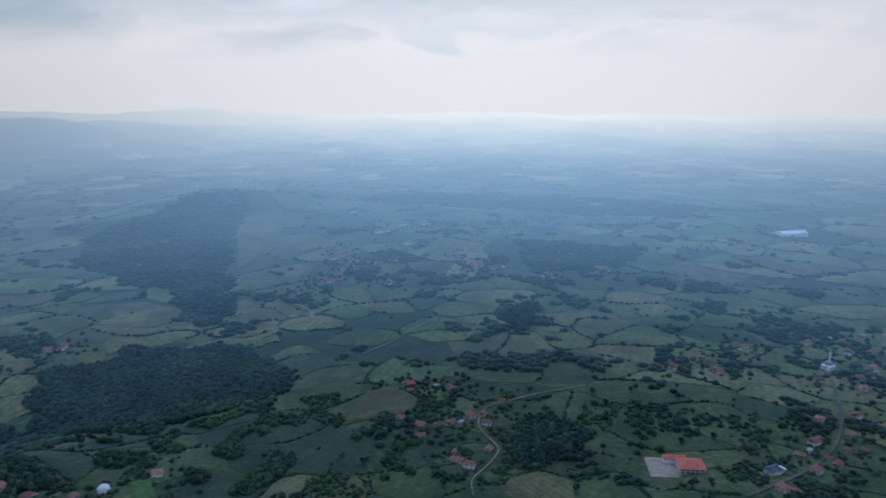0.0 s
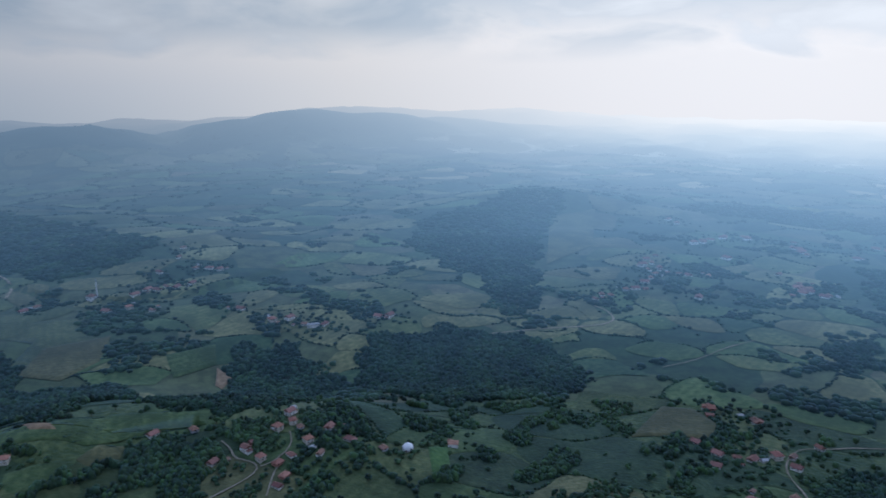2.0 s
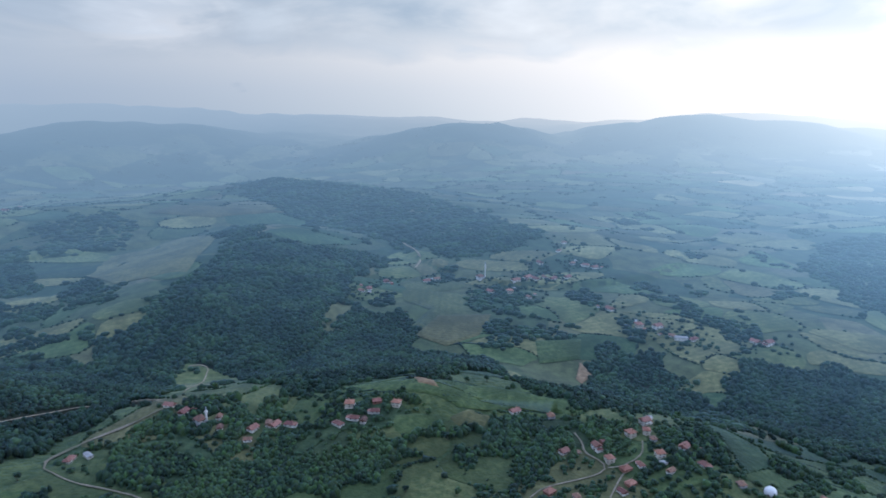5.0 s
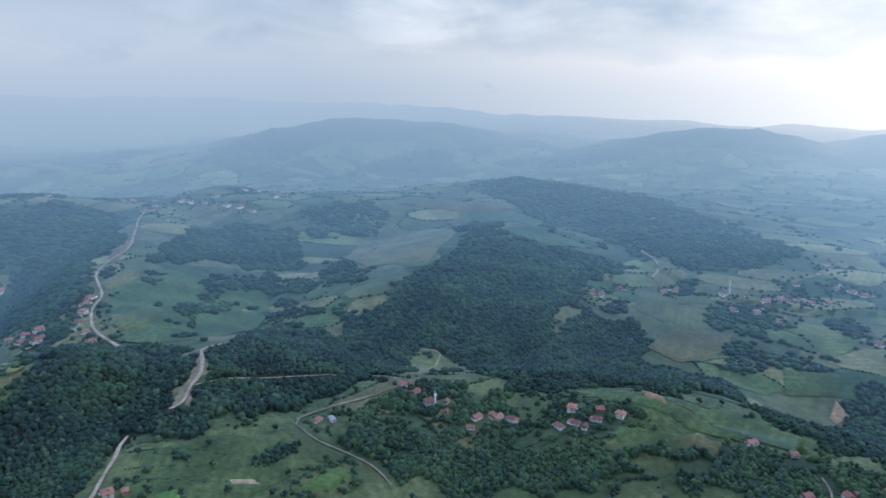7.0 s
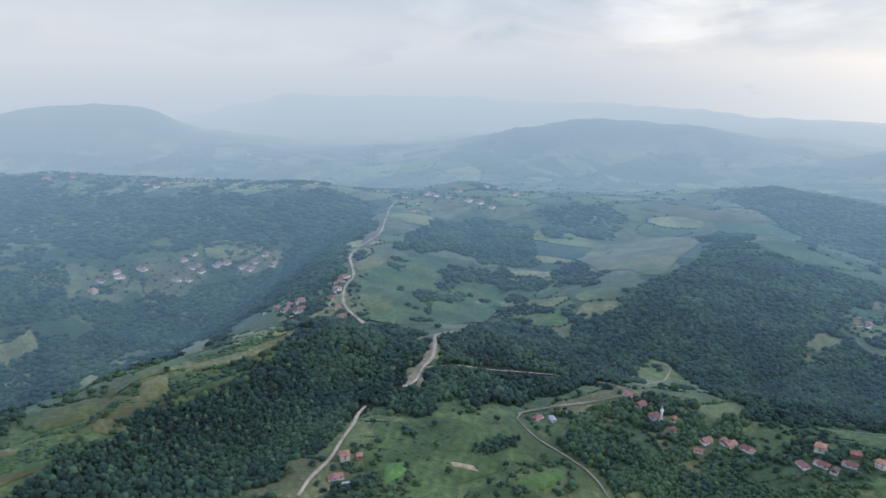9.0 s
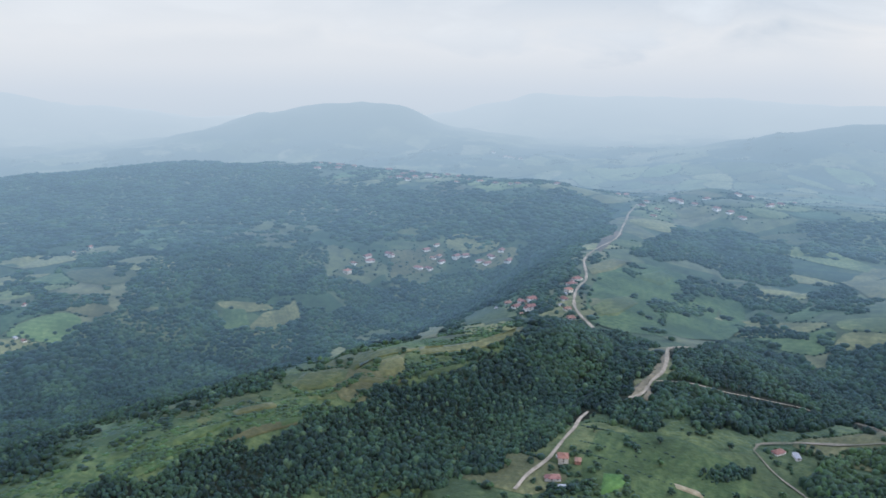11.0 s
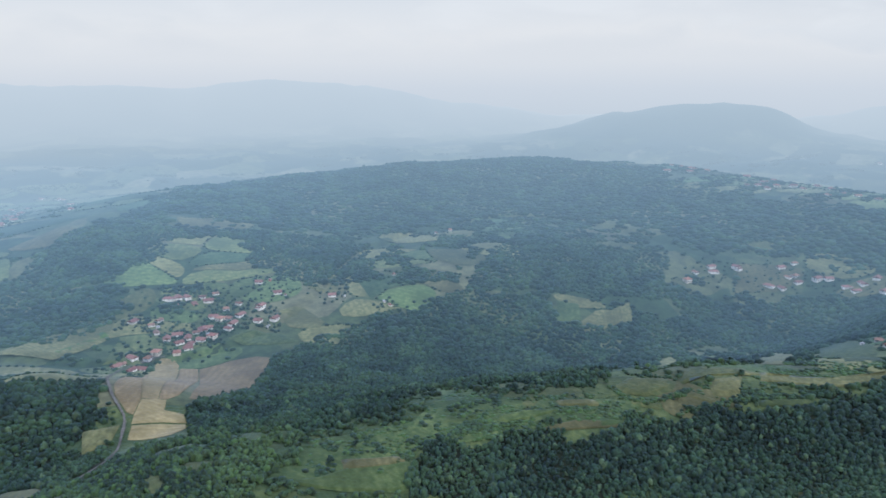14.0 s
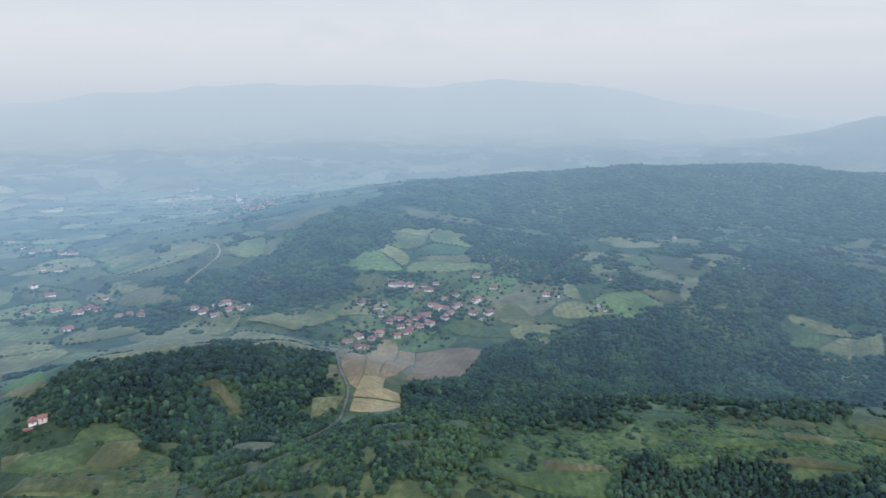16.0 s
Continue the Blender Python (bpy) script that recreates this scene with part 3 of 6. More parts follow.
# ---- woods: outlines by bearing and range ----
WOODS = {
    "clump_wood": [(91.33, 592), (89.61, 603), (86.69, 601), (86.21, 589), (88.69, 578), (91.23, 577)],
    "lower_wood": [(31.02, 950), (25.07, 978), (19.77, 956), (15.94, 924), (12.01, 810), (15.49, 779), (21.89, 749), (28.4, 779), (32.24, 812), (32.59, 896)],
    "hill_wood": [(19.4, 1931), (15.32, 1911), (15.55, 1766), (16.74, 1635), (17.42, 1286), (16.72, 1082), (19.91, 1024), (21.29, 1077), (21.89, 1207), (24.52, 1242), (28.19, 1453), (26.98, 1649), (22.35, 1765)],
    "west_wood": [(76.87, 1117), (74.06, 1234), (70.81, 1289), (64.83, 1353), (58.96, 1318), (63.32, 1153), (63.72, 1088), (66.9, 1010), (61.72, 963), (58.85, 890), (55.63, 761), (64.28, 690), (70.06, 690), (72.53, 866), (78.83, 896), (83.56, 950), (80.67, 1007)],
    "ridge_wood": [(74.1, 2754), (67.3, 2084), (58.49, 1961), (52.17, 1678), (47.41, 1450), (48.77, 1346), (54.7, 1299), (60.37, 1457), (66.73, 1681), (70.43, 1860)],
    "near_wood": [(101.38, 906), (95.72, 868), (95.22, 774), (96.68, 709), (97.47, 669), (100.76, 643), (103.6, 579), (108.98, 617), (107.97, 745), (104.89, 782)],
    "mid_wood": [(94.04, 835), (89.07, 1008), (83.56, 950), (77.86, 918), (76.9, 899), (77.87, 837), (79.34, 720), (85.66, 692), (92.22, 651), (96.76, 630), (97.49, 664), (95.58, 717), (93.89, 790)],
    "screen_wood": [(100.55, 650), (99.35, 662), (97.23, 667), (95.96, 667), (95.2, 684), (94.6, 716), (94.03, 730), (94.1, 790), (93.37, 819), (92.55, 638), (93.44, 638), (95.73, 631), (97.44, 631), (98.64, 637), (99.97, 640)],
    "bank_wood": [(98.05, 1261), (94.98, 1587), (90.77, 1632), (86.45, 1554), (85.88, 1320), (88.82, 1276), (93.1, 1338)],
    "crest_wood": [(86.37, 1692), (81.41, 1784), (79.15, 1668), (80.56, 1541), (85.12, 1528)],
    "side_wood": [(106.35, 1802), (102.87, 1819), (99.47, 1733), (99.24, 1448), (101.87, 1319), (102.53, 1092), (104.24, 987), (107.46, 1059)],
    "village_wood": [(84.31, 627), (76.93, 615), (70.93, 596), (65.95, 586), (60.13, 581), (59.97, 547), (74.91, 534), (81.45, 572)],
    "garden_wood": [(55.53, 591), (51.28, 637), (44.68, 628), (42.99, 606), (54.87, 559)],
    "valley_wood": [(161.37, 783), (157.52, 877), (154.91, 1006), (149.67, 1054), (146.8, 1137), (143.07, 1141), (140.18, 1237), (131.67, 1260), (130.68, 1180), (127.83, 1176), (124.65, 1249), (121.45, 1248), (117.07, 1295), (117.8, 1195), (123.1, 1092), (127.69, 658), (140.36, 666), (147.23, 597), (152.97, 568), (159.16, 614), (162.76, 725)],
    "top_wood": [(164.43, 1623), (161.25, 1868), (153.19, 2062), (143.58, 2282), (134.08, 2375), (124.26, 2206), (113.79, 1994), (107.03, 1853), (104.23, 1821), (103.75, 1524), (107.21, 1502), (113.38, 1552), (118.31, 1523), (121.78, 1526), (123.6, 1621), (129.45, 1622), (136.37, 1720), (142.84, 1605), (147.4, 1510)],
    "slope_wood": [(147.4, 1510), (146.6, 1344), (144.83, 1248), (152.07, 1227), (155.86, 1279), (157.25, 1463), (161.59, 1444), (166.28, 1319), (166.74, 1420), (164.43, 1532)],
    "hollow_wood": [(139.24, 1246), (136.38, 1422), (129.89, 1512), (122.62, 1482), (121.98, 1311), (127.0, 1281), (132.14, 1272)],
    "gap_wood": [(135.91, 1710), (129.68, 1605), (130.11, 1498), (135.92, 1412), (138.04, 1303), (137.08, 1482)],
    "east_wood": [(122.04, 1360), (118.06, 1356), (110.03, 1443), (103.63, 1350), (103.28, 1067), (108.16, 1051), (116.94, 1206), (121.45, 1248)],
    "spur_wood": [(143.47, 543), (135.47, 573), (125.65, 605), (122.87, 635), (112.34, 687), (105.65, 778), (102.87, 912), (101.92, 659), (103.01, 600), (143.59, 504)],
    "hill16_wood": [(190.28, 776), (186.76, 799), (180.74, 813), (174.24, 827), (169.23, 829), (167.42, 777), (169.46, 707), (167.63, 631), (171.57, 579), (178.14, 604), (183.54, 666), (187.04, 684), (191.97, 742)],
    "brush_wood": [(173.48, 591), (166.69, 567), (160.78, 525), (162.85, 481), (169.86, 488), (179.68, 563), (181.61, 636)],
    "far_left_wood": [(182.23, 1330), (175.08, 1314), (167.07, 1259), (165.29, 1179), (172.72, 1102), (179.15, 1192)],
    "orchard_wood": [(84.5, 640), (80.5, 676), (77.5, 716), (73.5, 694), (66.0, 668), (60.0, 658), (57.0, 640), (56.0, 600), (60.0, 560), (76.0, 535), (83.0, 590)],
    "hamlet_wood": [(52.0, 640), (46.0, 650), (38.0, 655), (31.0, 640), (29.0, 600), (33.0, 560), (40.0, 530), (48.0, 525), (54.0, 560)],
    "croft_wood": [(29.0, 700), (20.0, 735), (9.0, 760), (7.0, 660), (9.0, 560), (18.0, 530), (26.0, 545), (29.5, 600)],
    "lane_wood": [(5.5, 690), (-6.0, 735), (-12.0, 720), (-11.0, 640), (-6.0, 555), (3.0, 545), (6.5, 610)],
    "scrub_wood": [(170.81, 611), (168.00, 676), (161.31, 659), (156.81, 573), (153.41, 559), (153.14, 519), (160.84, 483), (166.02, 479), (173.26, 512), (179.97, 589), (178.29, 631)],
    "row_wood": [(94.21, 1180), (91.69, 1241), (88.76, 1245), (85.43, 1206), (84.78, 1144), (86.63, 1126), (89.99, 1172), (93.58, 1157)],
    "stand_wood": [(95.98, 1043), (95.48, 1061), (94.97, 1057), (94.88, 978), (95.91, 958)],
    "gully_wood": [(90.6, 1119), (88.29, 1115), (85.75, 1057), (84.07, 1023), (83.0, 990), (85.69, 987), (89.08, 1024)],
    "knoll_wood": [(84.82, 1225), (83.64, 1337), (82.22, 1293), (81.68, 1178), (82.53, 1112), (84.17, 1138)],
    "shelf_wood": [(63.66, 1085), (61.43, 1033), (59.70, 1034), (57.72, 991), (57.62, 907), (55.49, 857), (53.16, 757), (55.26, 673), (57.67, 678), (60.94, 754), (64.44, 942)],
    "rim_wood": [(73.69, 1450), (72.49, 1663), (71.29, 1685), (69.99, 1475), (69.57, 1386), (71.14, 1342), (72.9, 1339)],
    "lee_wood": [(124.56, 1075), (122.43, 1125), (119.48, 1179), (116.16, 1232), (112.92, 1236), (110.58, 1219), (110.12, 1008), (112.03, 798), (115.26, 1000), (118.59, 1075), (121.98, 1053)],
    "upslope_wood": [(177.16, 1227), (175.11, 1303), (172.3, 1353), (170.62, 1447), (168.17, 1505), (165.72, 1606), (162.29, 1687), (162.37, 1374), (166.3, 1285), (169.98, 1281), (173.22, 1254)],
    "strip_wood": [(-6.63, 674), (-12.97, 653), (-13.54, 613), (-8.74, 577), (-4.72, 591)],
    "band_wood": [(7.53, 1915), (1.59, 2015), (-12.01, 1962), (-20.52, 1918), (-20.59, 1760), (-9.84, 1778), (-0.7, 1797)],
    "flat_wood": [(-5.96, 1452), (-16.95, 1443), (-14.21, 1247), (-7.0, 1221)],
    "copse_wood": [(-4.24, 999), (-7.64, 1039), (-9.05, 955), (-5.68, 919)],
    "foot_wood": [(72.95, 1318), (68.26, 1353), (63.44, 1206), (62.78, 1118), (66.24, 1000), (64.36, 955), (61.76, 983), (58.76, 970), (57.56, 900), (58.13, 698), (63.87, 698), (74.18, 882)],
    "river_wood": [(57.56, 900), (51.61, 873), (49.76, 727), (43.96, 846), (42.0, 947), (37.19, 954), (35.22, 894), (33.7, 830), (38.55, 654), (47.86, 692)],
    "dark0_wood": [(29.5, 967), (22.39, 945), (17.3, 885), (12.81, 820), (19.37, 765), (25.5, 729), (31.61, 834)],
}
CLEARINGS = [
    [(146.49, 1533), (142.84, 1605), (135.91, 1723), (134.52, 1583), (138.76, 1267), (143.91, 1240), (146.15, 1342)],
    [(130.36, 1604), (126.75, 1697), (122.68, 1555), (123.52, 1492), (129.43, 1515)],
    [(117.7, 1552), (116.57, 1656), (115.23, 1570)],
    [(178.6, 764), (176.59, 778), (175.61, 745), (175.38, 683), (176.9, 701)],
    [(131.19, 1246), (129.78, 1254), (129.26, 1181), (131.16, 1176)],
    [(128.33, 1210), (126.53, 1283), (124.91, 1273), (124.85, 1223), (127.37, 1186)],
    [(146.73, 1194), (144.87, 1210), (143.04, 1176), (144.93, 1148)],
    [(123.6, 2050), (118.2, 1890), (112.0, 1810), (107.5, 1750), (103.2, 1790), (103.0, 2050), (108.0, 1920), (112.0, 2110), (117.0, 2190), (121.0, 2270), (123.6, 2300)],
]
WOODS_XY = {k: [place(*p) for p in v] for k, v in WOODS.items()}
CLEAR_XY = [[place(*p) for p in v] for v in CLEARINGS]
ROADS = [
    (4.5, [(106.74, 529), (105.7, 551), (104.09, 570), (103.22, 588), (102.26, 611), (101.7, 622), (101.4, 639), (100.66, 653)]),
    (6.0, [(97.4, 683), (96.41, 690), (95.89, 710), (95.67, 724), (94.89, 744), (94.6, 779), (94.63, 816), (94.6, 838), (93.45, 851), (92.45, 855)]),
    (5.5, [(100.57, 894), (102.09, 947), (102.34, 981), (102.03, 1051), (101.27, 1091), (101.52, 1155), (101.68, 1211), (100.65, 1296), (99.34, 1360), (98.91, 1415), (98.8, 1474), (98.45, 1563), (98.41, 1621), (97.76, 1749)]),
    (3.2, [(79.37, 546), (80.42, 564), (82.17, 582), (83.92, 597), (85.93, 614), (87.44, 637)]),
    (3, [(85.53, 674), (82.91, 677), (80.8, 681)]),
    (3.2, [(80.66, 735), (78.79, 711), (78.08, 700)]),
    (3.4, [(76.47, 893), (75.58, 894), (74.89, 884), (75.28, 864), (76.99, 737)]),
    (3.4, [(95.34, 724), (92.97, 733), (91.59, 735), (90.00, 737), (87.99, 751), (85.57, 764), (83.55, 786), (80.72, 743), (78.70, 714)]),
    (5, [(58.84, 1445), (57.25, 1327), (57.82, 1256)]),
    (3, [(47.71, 530), (46.83, 542), (45.56, 549), (42.02, 566), (41.11, 578), (42.01, 588), (43.17, 594), (43.36, 609), (44.1, 623)]),
    (2.6, [(41.11, 578), (40.0, 581), (38.26, 599), (38.43, 619)]),
    (2.6, [(40.75, 540), (40.0, 569), (39.4, 578)]),
    (3.6, [(21.05, 956), (17.7, 971), (14.1, 978), (11.46, 998), (10.85, 1024), (11.6, 1055), (12.57, 1065)]),
    (3.2, [(6.89, 867), (4.13, 894), (1.94, 949), (0.26, 984)]),
    (3.2, [(-2.64, 527), (-2.33, 552), (-3.74, 571), (-4.97, 599), (-4.71, 608), (-3.2, 634), (-2.94, 657), (-3.67, 691), (-5.63, 704), (-7.56, 725), (-10.43, 743), (-12.07, 755)]),
    (3.6, [(-25.53, 574), (-27.86, 611), (-29.7, 649), (-30.89, 686), (-31.46, 727), (-31.48, 791), (-30.89, 830), (-30.48, 875)]),
    (3.2, [(-30.47, 903), (-31.3, 940), (-32.33, 962)]),
    (3.2, [(-16.59, 1430), (-18.8, 1327), (-19.33, 1211), (-18.77, 1137), (-17.66, 1084), (-18.85, 1069)]),
    (4, [(163.31, 1039), (165.66, 1032), (167.53, 989), (167.6, 795), (167.0, 756), (166.59, 734), (167.15, 699), (168.42, 637), (170.35, 608)]),
    (4, [(172.05, 573), (175.57, 560), (177.39, 558)]),
    (3.6, [(176.51, 1444), (176.19, 1378), (177.27, 1339), (179.19, 1272)]),
    (3.2, [(87.41, 648), (85.57, 675), (82.71, 675), (80.89, 679), (78.68, 692)]),
]
VILLAGES = {
    "near": [(49.28, 654), (46.15, 650), (38.35, 649), (39.43, 625), (38.15, 633), (37.54, 624), (35.06, 619), (42.16, 603), (36.92, 602), (33.4, 599), (44.91, 595), (41.01, 588), (38.4, 586), (35.95, 582), (39.6, 579), (30.42, 588), (39.09, 562), (39.74, 550), (45.98, 539), (43.6, 536)],
    "spur": [(78.13, 695), (77.16, 677), (74.45, 659), (74.45, 642), (71.82, 634), (72.3, 619), (68.77, 634), (70.0, 635), (63.63, 649), (61.27, 649), (59.57, 641), (64.61, 624), (63.28, 629), (62.46, 624), (61.45, 635), (85.72, 650), (70.49, 638)],
    "ridge": [(102.15, 1091), (102.58, 1064), (102.74, 1022), (103.08, 987), (102.79, 953), (102.44, 924), (107.69, 1021), (106.51, 1000), (105.77, 996), (105.8, 967), (107.03, 986)],
    "vale": [(121.08, 1388), (120.51, 1428), (119.41, 1453), (119.13, 1438), (117.63, 1466), (113.69, 1517), (114.55, 1495), (113.98, 1466), (113.55, 1475), (113.29, 1456), (111.33, 1474), (112.07, 1470), (109.51, 1440), (109.17, 1463), (108.34, 1481), (107.77, 1440), (110.15, 1451), (115.29, 1428), (114.34, 1428)],
    "top": [(97.37, 1733), (96.22, 1707), (96.46, 1630), (92.69, 1857), (91.86, 1725), (90.94, 1711), (90.01, 1687), (90.5, 1942), (89.59, 1968), (87.54, 1831), (88.21, 1793), (94.61, 1808), (93.47, 1777), (86.64, 2318), (98.58, 1985), (99.26, 1906), (95.16, 1813), (97.05, 1783), (98.9, 1950)],
    "crest": [(122.88, 2249), (122.14, 2240), (121.51, 2211), (121.2, 2204), (120.3, 2192), (120.21, 2172), (123.18, 2142), (121.51, 2139), (117.55, 2163), (117.51, 2133), (115.6, 2141), (116.41, 2050), (117.43, 1986), (116.7, 1983), (116.04, 1965), (115.42, 1989), (113.66, 1986), (112.77, 2077), (112.04, 1889), (111.87, 2004), (111.06, 1923), (108.94, 1853), (107.75, 1835), (107.15, 1836), (104.05, 1864), (116.1, 2062), (114.3, 2010), (110.2, 1880)],
    "beyond": [(109.16, 3251), (108.2, 3162), (107.82, 3150), (107.54, 3132), (106.97, 3102), (100.27, 3424), (98.51, 3383)],
    "wayside": [(102.59, 574), (103.29, 548)],
    "corner": [(190.67, 724), (190.0, 722)],
    "valley_a": [(162.68, 1209), (161.9, 1211), (161.25, 1207), (160.13, 1206), (159.68, 1194), (159.1, 1213), (155.71, 1241), (154.29, 1199), (149.91, 1198), (165.32, 1149), (164.05, 1136), (163.74, 1113), (163.03, 1094), (162.22, 1105), (162.17, 1080), (161.46, 1094), (162.38, 1045), (161.54, 1061), (160.82, 1107), (160.31, 1112), (159.89, 1117)],
    "valley_b": [(159.4, 1147), (158.4, 1166), (157.41, 1178), (158.89, 1136), (158.26, 1137), (157.33, 1143), (157.97, 1120), (158.34, 1107), (159.64, 1088), (160.47, 1083), (155.67, 1159), (155.98, 1117), (154.67, 1118), (161.31, 1074), (163.92, 1049), (164.55, 1035), (165.66, 1039), (166.26, 1035), (165.85, 1004), (165.02, 1007), (166.84, 1027), (163.44, 1148)],
    "lonely": [(144.81, 1279), (141.24, 1565), (140.08, 1591), (145.15, 1165)],
    "west": [(184.88, 1295), (186.1, 1256), (185.47, 1246), (186.71, 1235), (184.07, 1199), (183.27, 1202), (178.55, 1168), (177.94, 1148), (176.18, 1162), (176.0, 1139), (177.11, 1126), (175.12, 1138), (190.1, 1269), (189.38, 1275), (188.14, 1267), (187.58, 1172), (189.34, 1388), (188.36, 1344), (188.66, 1480), (187.42, 1467), (190.3, 1775), (189.67, 1701), (189.02, 1648), (188.14, 1645), (187.28, 1584), (186.56, 1571), (182.49, 1187)],
    "distant": [(177.61, 2596), (177.87, 2245), (178.5, 2162), (179.27, 2373), (177.18, 2654), (175.61, 1975), (175.14, 2335), (173.87, 2210), (174.34, 1904), (173.49, 1725), (172.58, 2168), (172.16, 1870), (171.7, 2199), (173.62, 2578), (175.99, 2262), (171.25, 2563), (169.24, 2738), (179.71, 2184), (176.66, 2035), (174.74, 2189)],
    "distant_b": [(178.06, 2650), (177.93, 2623), (177.59, 2775), (178.34, 2532), (178.01, 2741), (177.23, 2659), (177.4, 2659), (177.59, 2754), (177.66, 2463), (173.75, 1977), (173.08, 2548), (172.76, 1996), (174.6, 2614), (172.3, 2059), (172.95, 1736), (172.97, 1716), (174.28, 1986), (174.09, 1866), (172.22, 2550), (175.28, 2473), (171.88, 2062), (173.28, 2303), (173.78, 2276), (174.44, 2203), (173.51, 1766), (173.11, 1724), (179.29, 2278), (179.38, 2556), (168.55, 1778), (168.39, 2604), (168.98, 2737), (168.62, 2604), (170.32, 2774)],
    "plain": [(62.36, 1123), (61.72, 1133), (60.29, 1178), (56.95, 1182), (51.6, 1134), (49.98, 1134), (48.37, 1106), (49.49, 1171), (48.55, 1189), (47.16, 1193), (45.29, 1198), (44.94, 1272), (47.59, 1264), (45.71, 1388), (46.09, 1330), (43.17, 1263), (43.87, 1270), (41.76, 1063), (39.37, 1015), (37.94, 1015), (36.74, 996), (35.07, 998), (30.61, 1009), (29.68, 1005), (46.46, 1186), (47.86, 1181), (56.06, 1193)],
    "hamlet": [(12.04, 1115), (12.52, 1094), (11.33, 1114), (10.15, 1146), (9.45, 1155), (8.75, 1200), (8.29, 1226), (7.96, 1260), (8.53, 1283), (8.31, 1331), (8.78, 1352), (7.69, 1297), (9.0, 1308), (8.08, 1382), (6.2, 1275), (5.5, 1266), (4.67, 1551), (5.34, 1522), (3.31, 1591), (-1.6, 1538), (-2.14, 1512), (-2.21, 1251), (-2.67, 1224), (-3.0, 1250), (-0.55, 737), (3.03, 757), (1.52, 1598), (-4.42, 1226)],
    "south_a": [(0.55, 650), (-0.6, 651), (2.04, 652), (2.06, 628), (3.77, 668), (-2.29, 664), (-3.43, 670), (-3.78, 651), (-2.32, 572), (-1.2, 582), (-3.97, 600), (3.23, 757), (-0.7, 738), (24.38, 617), (-5.14, 703)],
    "south_b": [(-28.98, 675), (-30.28, 650), (-31.61, 672), (-31.02, 681), (-32.19, 708), (-32.14, 744), (-32.34, 787), (-32.53, 864), (-32.2, 901), (-28.12, 601), (-30.04, 859), (-30.0, 760), (-29.83, 704), (-19.02, 828), (-22.47, 834), (-24.35, 914), (-23.5, 930), (-31.21, 972), (-32.6, 991), (-30.74, 1012), (-31.77, 1041), (-28.56, 989), (-21.75, 871), (-20.24, 876), (-32.92, 939)],
    "scattered": [(7.35, 1760), (6.67, 1723), (4.61, 1539), (4.10, 1566), (3.13, 1612), (1.84, 1622), (1.54, 1600), (-2.26, 1524), (-1.96, 1537), (-6.85, 1645), (-7.95, 1691), (-7.60, 1652), (4.02, 1279), (2.80, 1412), (-0.89, 1321), (-2.50, 1249), (-4.09, 1218), (-3.05, 1233), (-2.31, 1274), (-8.64, 1195), (-13.12, 1245), (-12.17, 1903), (4.58, 1148), (-5.78, 1532), (-13.25, 1747), (-2.60, 1496)],
    "far_south": [(-25.41, 1640), (-26.0, 1629), (-23.5, 1514), (-21.95, 1544), (-31.26, 1648), (-1.63, 1589), (-2.58, 1232), (-7.61, 1637), (-12.53, 1729), (-8.9, 1175), (-18.22, 1568), (-14.78, 1588), (-12.97, 1239), (-19.96, 1469), (-28.13, 1556)],
}
SINGLES = {
    "dome_house": (28.27, 592),
    "school": (-19.89, 604),
    "mosque_old": (75.93, 656),
    "mosque_tall": (52.43, 1187),
    "mosque_dome": (-30.08, 909),
    "mosque_far": (174.55, 2253),
    "modern": (-27.28, 629),
    "white_block": (36.06, 991),
    "depot": (-26.56, 1643),
    "stone_house": (24.25, 611),
    "factory_a": (-21.66, 3850),
    "factory_b": (-26.75, 3772),
    "shed_blue": (101.3, 573),
    "white_hall": (84.37, 648),
}
